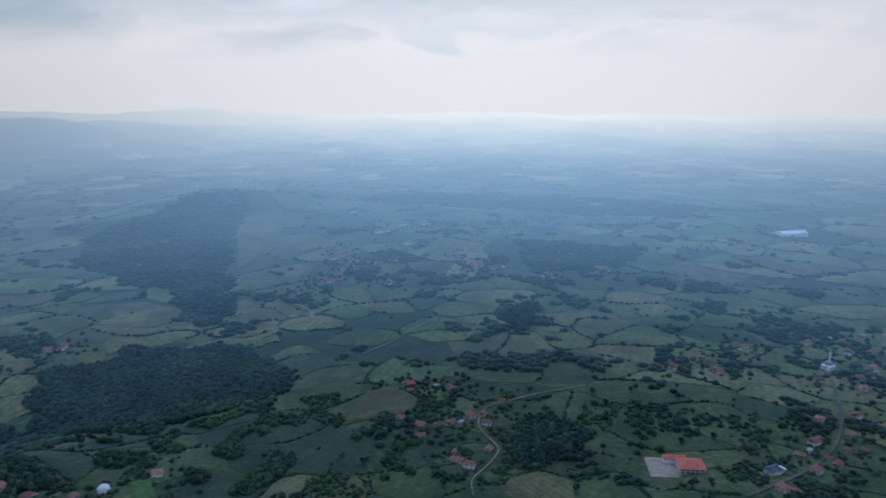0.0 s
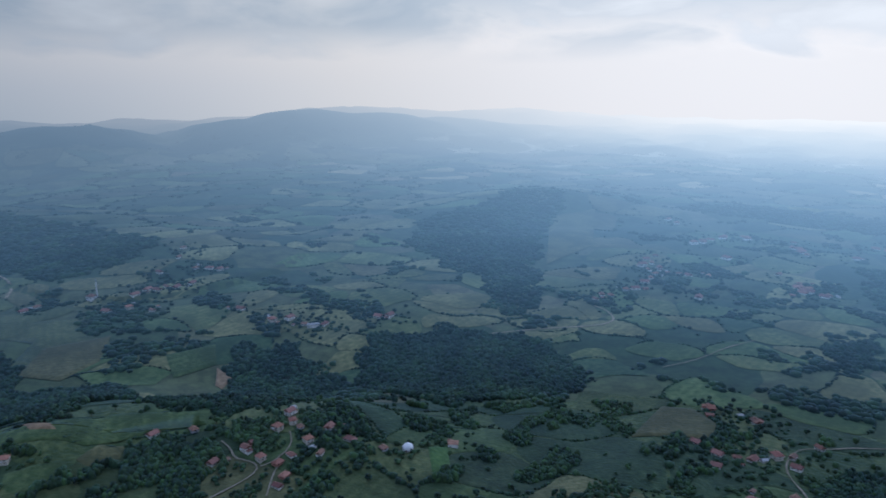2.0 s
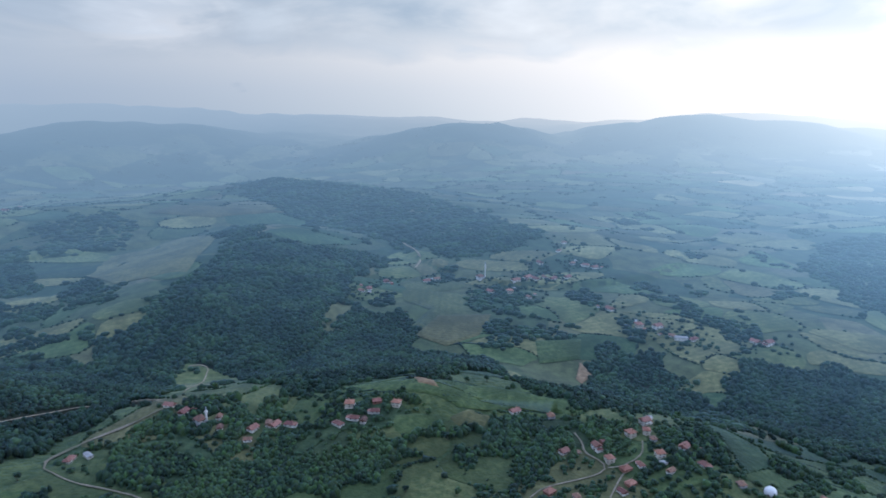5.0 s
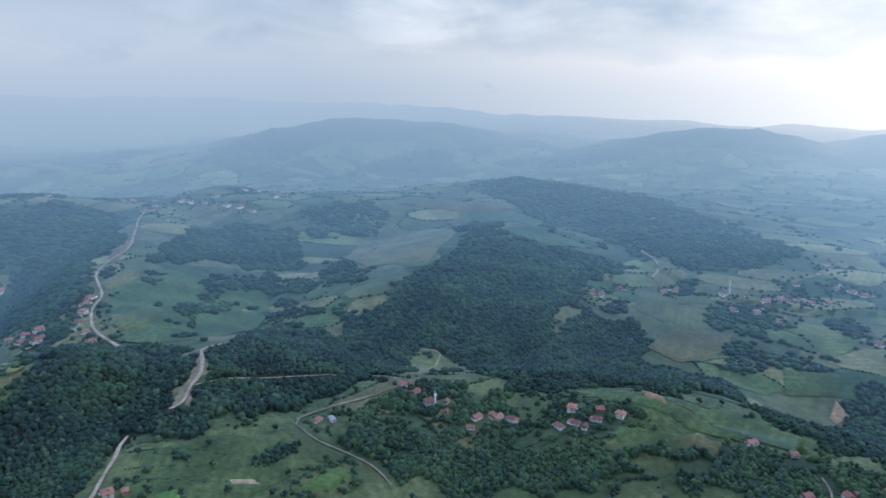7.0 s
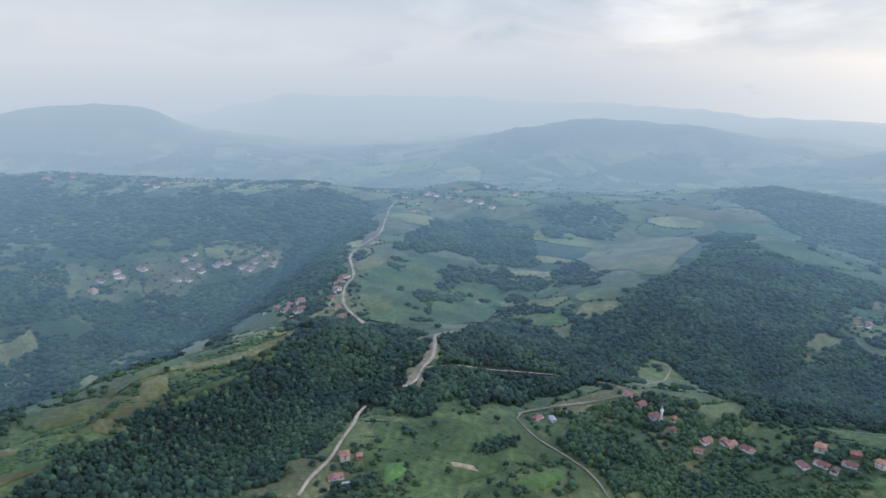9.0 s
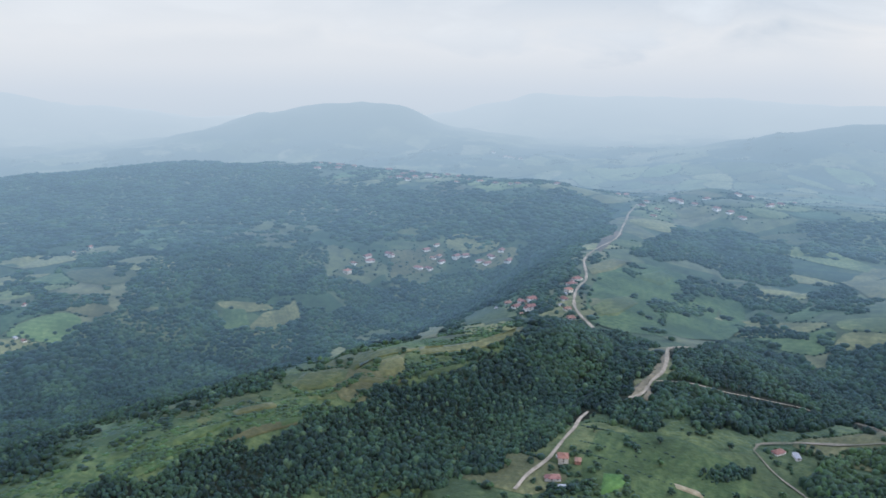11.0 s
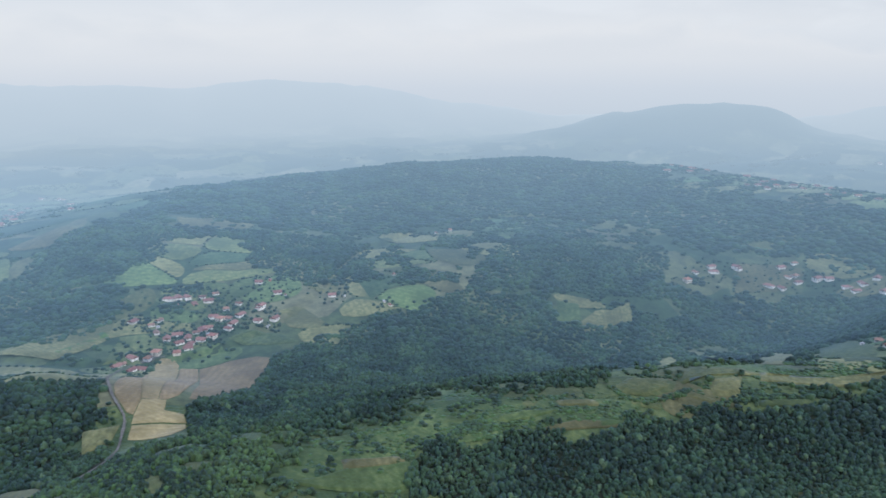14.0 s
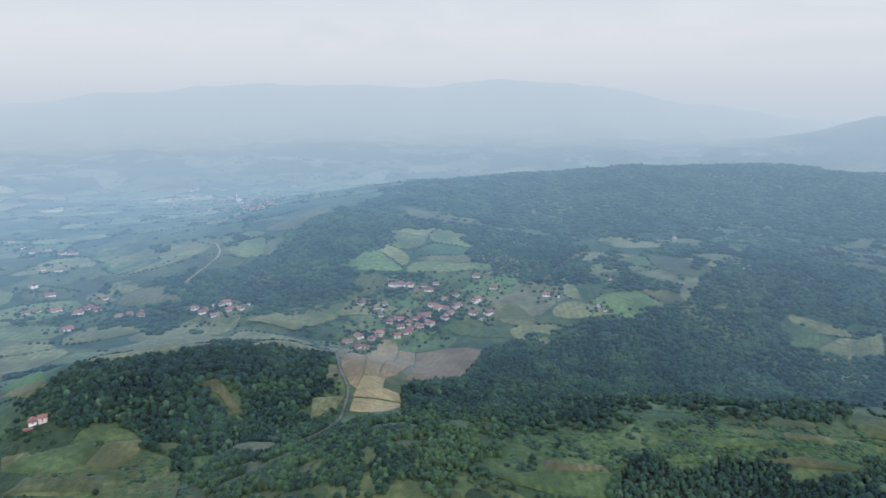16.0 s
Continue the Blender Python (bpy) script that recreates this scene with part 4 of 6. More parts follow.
# fields that stand out by their colour
MARKED = [
    ("sward", [(101.08, 919), (101.3, 1000), (100.62, 1098), (100.21, 1191), (96.95, 1243), (93.2, 1244), (89.42, 1189), (88.91, 1084), (90.3, 1000), (95.09, 896), (98.44, 890)]),
    ("sward", [(100.65, 549), (101.09, 580), (99.95, 623), (93.12, 623), (88.64, 612), (86.62, 589), (88.06, 563), (93.08, 535)]),
    ("fresh", [(161.69, 511), (153.94, 557), (147.29, 574), (143.37, 584), (140.37, 639), (133.01, 629), (135.47, 577), (142.96, 549), (144.59, 504)]),
    ("fresh", [(132.42, 630), (125.75, 645), (122.95, 660), (125.67, 612), (134.87, 578)]),
    ("meadow", [(192.38, 641), (190.88, 689), (183.59, 659), (180.39, 619), (180.12, 567)]),
    ("stubble", [(167.15, 812), (165.18, 963), (164.67, 989), (165.34, 774), (166.05, 740), (166.51, 746), (167.19, 783)]),
    ("stubble", [(164.64, 990), (164.16, 1019), (163.57, 1036), (162.71, 1037), (162.29, 1012), (164.13, 771), (165.31, 773)]),
    ("stubble", [(162.26, 1009), (160.91, 992), (161.04, 927), (161.95, 823), (162.5, 790), (163.46, 772), (164.08, 772)]),
    ("stubble", [(166.01, 739), (165.31, 772), (163.51, 771), (163.75, 746), (162.35, 738), (162.2, 720), (166.29, 724)]),
    ("stubble", [(166.26, 721), (162.21, 717), (162.24, 704), (163.48, 687), (166.67, 698)]),
    ("fallow", [(160.83, 991), (158.38, 1010), (156.31, 1009), (155.23, 996), (155.68, 923), (156.72, 863), (158.59, 826), (160.22, 786), (161.81, 781), (160.94, 872)]),
    ("hay", [(154.31, 1143), (152.3, 1157), (150.65, 1108), (151.2, 1082), (153.53, 1097)]),
    ("pasture", [(158.46, 1079), (157.22, 1097), (154.56, 1083), (152.77, 1050), (155.07, 1043), (157.31, 1058)]),
    ("hay", [(132.93, 586), (129.45, 603), (125.01, 616), (125.46, 607), (129.92, 590)]),
    ("pasture", [(140.51, 597), (136.45, 609), (137.5, 593), (141.02, 583)]),
    ("hay", [(128.17, 1186), (127.73, 1223), (125.41, 1272), (124.89, 1214)]),
    ("pasture", [(131.3, 1184), (131.1, 1248), (129.4, 1249), (129.13, 1199)]),
    ("pasture", [(64.47, 687), (60.87, 689), (57.37, 677), (54.41, 686), (51.54, 696), (47.63, 687), (45.11, 681), (44.94, 654), (48.21, 660), (51.29, 654), (54.17, 644), (55.96, 653), (60.34, 662)]),
    ("hay", [(54.92, 628), (53.24, 646), (51.24, 647), (51.85, 629), (54.33, 618)]),
    ("pasture", [(59.73, 628), (55.79, 629), (55.27, 616), (59.11, 599), (60.09, 614)]),
    ("meadow", [(59.18, 1181), (57.56, 1207), (56.42, 1126), (53.59, 1117), (53.69, 1064), (51.4, 994), (52.83, 950), (56.07, 956), (58.22, 979), (56.68, 1035), (58.84, 1079)]),
    ("meadow", [(124.71, 678), (122.54, 689), (121.16, 690), (121.45, 672), (122.7, 660), (125.71, 664), (126.22, 672)]),
    ("meadow", [(125.06, 650), (122.17, 651), (122.43, 642), (124.93, 641)]),
    ("hay", [(119.02, 723), (116.28, 729), (114.8, 725), (116.32, 716), (118.85, 711)]),
    ("hay", [(118.63, 703), (116.41, 714), (116.64, 681), (118.4, 675), (118.71, 685)]),
    ("hay", [(115.54, 1151), (114.0, 1152), (112.81, 995), (113.64, 775), (115.17, 763)]),
    ("pasture", [(111.41, 1142), (110.18, 1120), (107.72, 986), (107.31, 813), (109.61, 784), (111.37, 995)]),
    ("hay", [(115.44, 728), (109.68, 748), (106.42, 786), (106.21, 776), (109.26, 737), (115.06, 711)]),
    ("pasture", [(115.19, 680), (112.06, 699), (110.23, 713), (110.02, 709), (112.1, 689), (114.79, 674)]),
    ("meadow", [(120.44, 728), (119.02, 739), (119.21, 702), (120.94, 695)]),
    ("hay", [(120.42, 678), (117.79, 671), (117.92, 664), (120.47, 668)]),
    ("pasture", [(127.53, 611), (125.1, 618), (124.96, 612), (127.26, 600)]),
    ("bank", [(100.76, 1295), (100.33, 1381), (99.17, 1449), (98.68, 1421), (99.52, 1347), (100.36, 1264)]),
    ("bank", [(97.22, 684), (97.1, 703), (96.47, 717), (95.74, 737), (95.07, 779), (94.8, 817), (94.64, 785), (94.94, 747), (95.76, 727), (96.36, 693)]),
    ("bank", [(96.26, 687), (95.76, 711), (95.57, 696), (95.88, 680)]),
    ("hay", [(97.18, 722), (96.37, 726), (96.3, 717), (96.96, 706)]),
    ("meadow", [(189.85, 685), (187.05, 677), (186.1, 671), (187.69, 643), (189.84, 650), (190.06, 671)]),
    ("hay", [(192.96, 697), (191.24, 691), (190.94, 682), (192.48, 676), (193.11, 680)]),
    ("hay", [(191.56, 649), (189.36, 635), (189.68, 620), (193.09, 645)]),
    ("meadow", [(189.1, 639), (185.37, 631), (185.77, 603), (189.42, 619)]),
    ("hay", [(176.68, 653), (175.16, 645), (173.08, 624), (172.88, 600), (174.78, 603), (176.82, 632)]),
    ("pasture", [(179.96, 643), (178.18, 642), (178.48, 613), (179.87, 615)]),
    ("hay", [(178.77, 754), (177.21, 765), (176.63, 745), (175.66, 707), (176.34, 706), (177.33, 736)]),
    ("hay", [(169.77, 722), (167.08, 724), (167.96, 695), (169.99, 687)]),
    ("hay", [(174.84, 1090), (169.54, 1153), (166.62, 1154), (167.38, 1103), (171.03, 1056)]),
    ("lush", [(171.51, 1073), (167.1, 1137), (167.13, 1115), (171.0, 1069)]),
    ("hay", [(185.01, 1039), (180.19, 1085), (176.2, 1037), (179.53, 828), (183.39, 835)]),
    ("pasture", [(155.12, 503), (147.43, 534), (143.5, 535), (144.09, 506), (150.48, 502)]),
    ("lush", [(99.13, 562), (97.37, 564), (97.03, 550), (99.27, 534)]),
    ("lush", [(87.78, 545), (83.86, 574), (82.85, 563), (85.01, 542)]),
    ("lush", [(26.46, 603), (24.8, 608), (24.42, 565), (26.05, 553)]),
    ("soil", [(43.94, 905), (42.88, 883), (43.71, 855), (44.2, 866)]),
    ("soil", [(58.04, 685), (56.21, 676), (55.7, 663), (57.77, 670)]),
    ("sand", [(93.35, 565), (91.08, 561), (90.56, 554), (93.09, 559)]),
    ("hay", [(6.66, 753), (4.21, 752), (2.16, 719), (2.53, 684), (7.23, 671), (8.96, 665)]),
    ("lush", [(192.28, 847), (190.12, 982), (189.43, 804), (190.28, 776), (192.07, 803)]),
    ("hay", [(83.03, 1373), (81.3, 1496), (76.14, 1582), (73.25, 1497), (75.94, 1179), (81.18, 1238)]),
    ("hay", [(78.42, 1753), (76.34, 1818), (71.4, 1783), (67.86, 1753), (73.76, 1712)]),
    ("hay", [(57.91, 950), (56.02, 1014), (51.44, 1023), (52.45, 946), (55.26, 915)]),
    ("pasture", [(47.75, 939), (43.92, 957), (43.94, 911), (47.32, 886)]),
    ("hay", [(-172.02, 647), (-173.9, 673), (-176.58, 674), (-176.24, 655), (-174.62, 638)]),
    ("pasture", [(-166.81, 680), (-167.72, 688), (-171.2, 680), (-173.16, 677), (-173.59, 670), (-171.55, 643), (-169.51, 653)]),
    ("meadow", [(-177.52, 669), (-179.0, 668), (-179.97, 660), (-178.24, 650)]),
    ("meadow", [(-166.57, 647), (-168.36, 659), (-170.9, 639), (-173.91, 627), (-173.43, 607)]),
    ("hay", [(-167.56, 803), (-168.7, 800), (-170.44, 790), (-170.66, 771), (-169.16, 765)]),
    ("meadow", [(100.76, 963), (99.87, 995), (97.89, 1055), (97.03, 1035), (98.64, 949), (100.11, 933)]),
    ("hay", [(101.44, 1162), (99.41, 1227), (97.79, 1235), (99.31, 1158), (100.92, 1118)]),
    ("pasture", [(97.65, 1153), (95.64, 1229), (94.29, 1221), (95.49, 1147)]),
    ("meadow", [(126.08, 668), (125.07, 688), (121.91, 692), (121.68, 674), (123.59, 656), (125.39, 657)]),
    ("meadow", [(121.27, 692), (118.73, 729), (116.20, 733), (116.16, 717), (119.13, 706), (120.79, 685)]),
    ("hay", [(118.56, 695), (116.58, 710), (116.40, 685), (118.27, 677)]),
    ("hay", [(131.15, 627), (127.61, 637), (126.97, 629), (130.65, 619)]),
    ("hay", [(149.94, 534), (144.67, 540), (143.80, 536), (144.71, 531), (149.62, 522)]),
    ("pasture", [(136.66, 595), (133.69, 609), (130.26, 615), (132.70, 601), (135.67, 589)]),
    ("hay", [(16.44, 1710), (12.94, 1772), (12.97, 1449), (16.63, 1294)]),
]
MARKED_XY = [[place(*p) for p in v] for k, v in MARKED]
TIDY_XY = MARKED_XY[5:]             # those free of bushes
SCHOOL_XY = [(place(*SINGLES["school"])[0] + u, place(*SINGLES["school"])[1] + v) for u in (-24, -12, 0, 12, 24) for v in (-15, -5, 6, 17)]
HOUSE_XY = np.array([place(*p) for v in VILLAGES.values() for p in v] + [place(*p) for p in SINGLES.values()] + SCHOOL_XY)


def smooth_path(pts, step):
    """Points every step metres along a rounded line."""
    p = np.array([place(*q) for q in pts])
    for _ in range(2):
        q = [p[0]]
        for u, v in zip(p, p[1:]):
            q += [0.75 * u + 0.25 * v, 0.25 * u + 0.75 * v]
        p = np.array(q + [p[-1]])
    run = np.concatenate([[0], np.cumsum(np.hypot(*np.diff(p, axis=0).T))])
    s = np.linspace(0, run[-1], max(3, int(run[-1] / step)))
    return np.stack([np.interp(s, run, p[:, 0]), np.interp(s, run, p[:, 1])], -1)


ROAD_LINES = [(w, smooth_path(p, 6.0)) for w, p in ROADS]
ROAD_PTS = np.concatenate([l for w, l in ROAD_LINES])


def clear_of(x, y, pts, gap):
    """Which points keep a distance from all pts."""
    ok = np.ones(x.shape, bool)
    for k in range(0, len(x), 4000):
        d = (x[k:k + 4000, None] - pts[None, :, 0]) ** 2 + (y[k:k + 4000, None] - pts[None, :, 1]) ** 2
        ok[k:k + 4000] = d.min(1) > gap * gap
    return ok


# lanes that run on under the trees
SHADED = [(3.2, [(87.44, 637), (87.2, 652), (86.2, 668), (85.53, 674)])]


# ---- trees ----
def lump(level, seed, rough):
    """A crown shape of about unit radius with an uneven outline."""
    bm = bmesh.new()
    bmesh.ops.create_icosphere(bm, subdivisions=level, radius=1.0)
    for v in bm.verts:
        k = noise.noise(v.co * 1.9 + Vector((seed * 7.3, seed * 3.1, 0))) + 0.9 * noise.noise(v.co * 4.3 + Vector((0, seed * 5.7, 2)))
        v.co = v.co * (1 + rough * k)
        v.co.z = max(v.co.z, -0.75)
    bmesh.ops.triangulate(bm, faces=bm.faces[:])
    bmesh.ops.delete(bm, geom=[f for f in bm.faces if f.calc_center_median().z < -0.5], context="FACES")
    bm.verts.index_update()
    bm.verts.ensure_lookup_table()
    verts = np.array([v.co[:] for v in bm.verts])
    faces = np.array([[v.index for v in f.verts] for f in bm.faces])
    bm.free()
    return verts, faces


def clump(seed, lobes=4):
    """A crown of several uneven lobes."""
    k = random.Random(seed)
    vs, fs, n = [], [], 0
    for c in range(lobes):
        v, f = lump(1, seed * 5 + c, 0.4)
        an, out = c * 2.0 + k.uniform(0, 0.9), (0.0 if c == 0 else k.uniform(0.38, 0.62))
        v = v * (k.uniform(0.5, 0.72) * np.array([1, 1, k.uniform(0.8, 1.1)])) + np.array([out * math.cos(an), out * math.sin(an), 0.36 if c == 0 else k.uniform(-0.25, 0.3)])
        vs.append(v)
        fs.append(f + n)
        n += len(v)
    return np.concatenate(vs), np.concatenate(fs)


NEAR_LUMPS = [clump(k) for k in range(9)]
WOOD_LUMPS = [clump(k + 40, 2) for k in range(7)] + [lump(1, k + 30, 0.42) for k in range(5)]
FAR_LUMPS = [lump(1, k + 20, 0.35) for k in range(7)]


def crowns(name, x, y, radius, tall, sink, lumps, mat, rng, lift=0.0):
    """Many crowns as one mesh: radius and height of each, set on the ground."""
    z = ground_z(x, y)
    vs, fs, base = [], [], 0
    pick = rng.randint(len(lumps), size=len(x))
    for k, (v, f) in enumerate(lumps):
        w = np.nonzero(pick == k)[0]
        if not len(w):
            continue
        a = rng.uniform(0, 6.283, len(w))
        c, s = np.cos(a)[:, None], np.sin(a)[:, None]
        rx = radius[w][:, None] * rng.uniform(0.85, 1.15, (len(w), 1))
        px = (v[None, :, 0] * c - v[None, :, 1] * s) * rx + x[w][:, None]
        py = (v[None, :, 0] * s + v[None, :, 1] * c) * rx + y[w][:, None]
        pz = v[None, :, 2] * tall[w][:, None] / 1.75 + z[w][:, None] + tall[w][:, None] * (0.75 / 1.75 - sink) + lift
        vs.append(np.stack([px, py, pz], -1).reshape(-1, 3))
        fs.append((f[None] + (np.arange(len(w)) * len(v))[:, None, None] + base).reshape(-1, 3))
        base += len(w) * len(v)
    V, Fc = np.concatenate(vs), np.concatenate(fs)
    me = bpy.data.meshes.new(name)
    me.vertices.add(len(V))
    me.vertices.foreach_set("co", V.astype(np.float32).ravel())
    me.loops.add(Fc.size)
    me.loops.foreach_set("vertex_index", Fc.astype(np.int32).ravel())
    me.polygons.add(len(Fc))
    me.polygons.foreach_set("loop_start", np.arange(0, Fc.size, 3, dtype=np.int32))
    me.update(calc_edges=True)
    me.shade_smooth()
    me.materials.append(mat)
    return new(name, me)


def scatter(rng, x0, x1, y0, y1, step):
    gx, gy = np.meshgrid(np.arange(x0, x1, step), np.arange(y0, y1, step * 0.87))
    gx = gx + (np.arange(gx.shape[0]) % 2)[:, None] * step / 2
    return (gx + rng.uniform(-0.52, 0.52, gx.shape) * step).ravel(), (gy + rng.uniform(-0.52, 0.52, gy.shape) * step).ravel()


# nearest and farthest range, spacing, crown radius, height, share sunk among the neighbours, crown shapes
TIERS = [(0, 680, 3.5, 2.7, 6.6, 0.2, WOOD_LUMPS), (680, DISTANT, 4.4, 3.3, 7.0, 0.22, WOOD_LUMPS), (DISTANT, 1050, 4.9, 3.6, 7.2, 0.22, FAR_LUMPS),
         (1050, 1500, 7.3, 5.3, 8.0, 0.32, FAR_LUMPS), (1500, 2800, 11.2, 9.2, 8.6, 0.45, FAR_LUMPS)]
# loose woods: how bare they are
SPARSE = {"village_wood": -0.75, "garden_wood": -0.75, "brush_wood": -0.5, "scrub_wood": -0.3, "orchard_wood": -0.36, "hamlet_wood": -0.05, "croft_wood": 0.3, "lane_wood": 0.25, "lee_wood": -0.1, "gully_wood": -0.2}
PLAIN_WORDS = "dense dark green broadleaf wood on a hillside"
rng = np.random.RandomState(11)
for wood, ring in WOODS_XY.items():
    p = np.array(ring)
    for t, (r0, r1, step, wide, tall, sink, lumps) in enumerate(TIERS):
        x, y = scatter(rng, p[:, 0].min(), p[:, 0].max(), p[:, 1].min(), p[:, 1].max(), step)
        r = np.hypot(x, y)
        keep = inside(x + 14 * waves(x, y, 70, 5), y + 14 * waves(x, y, 80, 6), ring) & (r >= r0) & (r < r1)
        keep &= ~in_any(x, y, CLEAR_XY)
        if r0 < 1000:
            keep &= ~in_any(x, y, TIDY_XY)
        x, y = x[keep], y[keep]
        if len(x):
            keep = clear_of(x, y, ROAD_PTS, 8.0) & clear_of(x, y, HOUSE_XY, (38.0 if r0 > 1500 else 24.0) if r0 > 1000 else 9.0)
            if wood in SPARSE:
                keep &= waves(x, y, 55, 4) > SPARSE[wood]
            x, y = x[keep], y[keep]
        if not len(x):
            continue
        size = rng.uniform(0.62, 1.3, len(x)) * (1 + 0.22 * waves(x, y, 130, 61))
        pale = rng.uniform(0, 1, len(x)) < (0.22 if wood in SPARSE else 0.06)
        if t >= 2:
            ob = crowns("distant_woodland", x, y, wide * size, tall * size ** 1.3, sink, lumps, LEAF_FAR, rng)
            tagged(ob, "blue-green wood on a distant ridge with painted haze", "woodland", kind="stuff")
            continue
        if not pale.all():
            ob = crowns("woodland", x[~pale], y[~pale], wide * size[~pale], tall * size[~pale] ** 1.3, sink, lumps, LEAF_MID if wood in SPARSE else LEAF, rng)
            tagged(ob, "loose green trees and orchards among village plots" if wood in SPARSE else PLAIN_WORDS, "woodland", kind="stuff")
        if pale.any():
            ob = crowns("pale_trees", x[pale], y[pale], wide * size[pale], tall * size[pale] * 1.15, sink, lumps, LEAF_FRESH if wood in SPARSE else LEAF_PALE, rng)
            tagged(ob, "light green orchard trees among darker ones" if wood in SPARSE else "pale grey-green tree crowns scattered through the wood", "trees", kind="stuff")


# leaf litter under the near woods, tree shade put into its dark colour
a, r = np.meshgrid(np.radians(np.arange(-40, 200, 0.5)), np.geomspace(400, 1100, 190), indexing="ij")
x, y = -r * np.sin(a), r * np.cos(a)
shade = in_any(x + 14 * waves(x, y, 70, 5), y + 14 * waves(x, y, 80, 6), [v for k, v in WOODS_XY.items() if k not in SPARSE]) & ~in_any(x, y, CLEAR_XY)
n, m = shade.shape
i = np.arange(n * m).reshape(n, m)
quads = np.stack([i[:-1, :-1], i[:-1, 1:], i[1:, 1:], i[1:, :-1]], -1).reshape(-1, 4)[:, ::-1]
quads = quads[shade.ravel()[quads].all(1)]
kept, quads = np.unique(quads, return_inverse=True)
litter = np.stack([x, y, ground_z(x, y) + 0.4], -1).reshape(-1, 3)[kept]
LITTER = speckled("shaded_leaf_litter", (0.009, 0.013, 0.007), (0.020, 0.025, 0.012), 0.3, 0.95)
tagged(new("forest_floor", mesh("forest_floor", litter, quads.reshape(-1, 4), hazed(LITTER), True)), "leaf litter and undergrowth under the woods, darkened for tree shade", "forest floor", kind="structure")


# ---- fields ----
def cell(k, pts, near, limit):
    """The plan outline of one parcel: the area nearer to point k than to its neighbours."""
    ring = [pts[k] + np.array(c) * limit for c in ((-1, -1), (1, -1), (1, 1), (-1, 1))]
    for j in near:
        m, n = (pts[k] + pts[j]) / 2, pts[j] - pts[k]
        out = []
        for u, v in zip(ring, ring[1:] + ring[:1]):
            du, dv = (u - m) @ n, (v - m) @ n
            if du <= 0:
                out.append(u)
            if du * dv < 0:
                out.append(u + (v - u) * du / (du - dv))
        ring = out
        if len(ring) < 3:
            return []
    return ring


def drape(ring, lift, shrink=1.0, bend=1.0):
    """A parcel laid on the ground: rings from its rim to its middle."""
    p = np.array(ring)
    mid = p.mean(0)
    p = mid + (p - mid) * shrink
    size = np.hypot(*(p - mid).T).max()
    cut = max(7.0, size / 9) if np.hypot(*mid) < 1000 else size / 4
    rim = []
    for u, v in zip(p, np.roll(p, -1, 0)):
        n = max(1, int(np.hypot(*(v - u)) / cut))
        rim += [u + (v - u) * k / n for k in range(n)]
    rim = np.array(rim)
    rim = rim + np.column_stack([16 * waves(rim[:, 0], rim[:, 1], 150, 31), 16 * waves(rim[:, 0], rim[:, 1], 150, 32)]) * bend
    if bend:
        rim = (rim + 0.5 * np.roll(rim, 1, 0) + 0.5 * np.roll(rim, -1, 0)) / 2
    n, loops = len(rim), max(3, int(size / cut) + 1)
    plan = np.concatenate([mid + (rim - mid) * (1 - k / loops) for k in range(loops)] + [mid[None]])
    faces = []
    for k in range(loops - 1):
        for i in range(n):
            j = (i + 1) % n
            faces.append((k * n + i, k * n + j, (k + 1) * n + j, (k + 1) * n + i))
    last = (loops - 1) * n
    faces += [(last + i, last + (i + 1) % n, len(plan) - 1) for i in range(n)]
    r = np.hypot(*mid)
    z = ground_z(plan[:, 0], plan[:, 1]) + lift + r * 0.0006
    z[:n] -= lift * 0.8                # the rim lies down on the ground
    return np.column_stack([plan, z]), faces, rim


rng = np.random.RandomState(5)
seeds = []
for r0, r1, step in ((380, 1250, 54), (1250, 2900, 78)):
    x, y = scatter(rng, -2900, 2900, -2900, 2900, step)
    # long parcels along the contour of each neighbourhood
    r, a = np.hypot(x, y), np.degrees(np.arctan2(-x, y))
    keep = (r > r0) & (r < r1) & ((a > -37) | (a < -168))
    seeds.append(np.column_stack([x, y])[keep])
seeds = np.concatenate(seeds)
seeds = seeds[rng.uniform(0, 1, len(seeds)) < 0.56]
wooded = in_any(seeds[:, 0], seeds[:, 1], [v for k, v in WOODS_XY.items() if k not in SPARSE]) & ~in_any(seeds[:, 0], seeds[:, 1], CLEAR_XY)
taken = in_any(seeds[:, 0], seeds[:, 1], MARKED_XY)
LONG = 1.55                         # parcels are longer across the view of the hills than deep
warped = np.column_stack([LONG * np.log(np.hypot(*seeds.T)), np.arctan2(-seeds[:, 0], seeds[:, 1])])
hedge, near_count = [], 0
far_bits = {(k, z): ([], [], [0]) for k in FIELD_FAR for z in (False, True)}
order = np.argsort(np.hypot(*seeds.T))
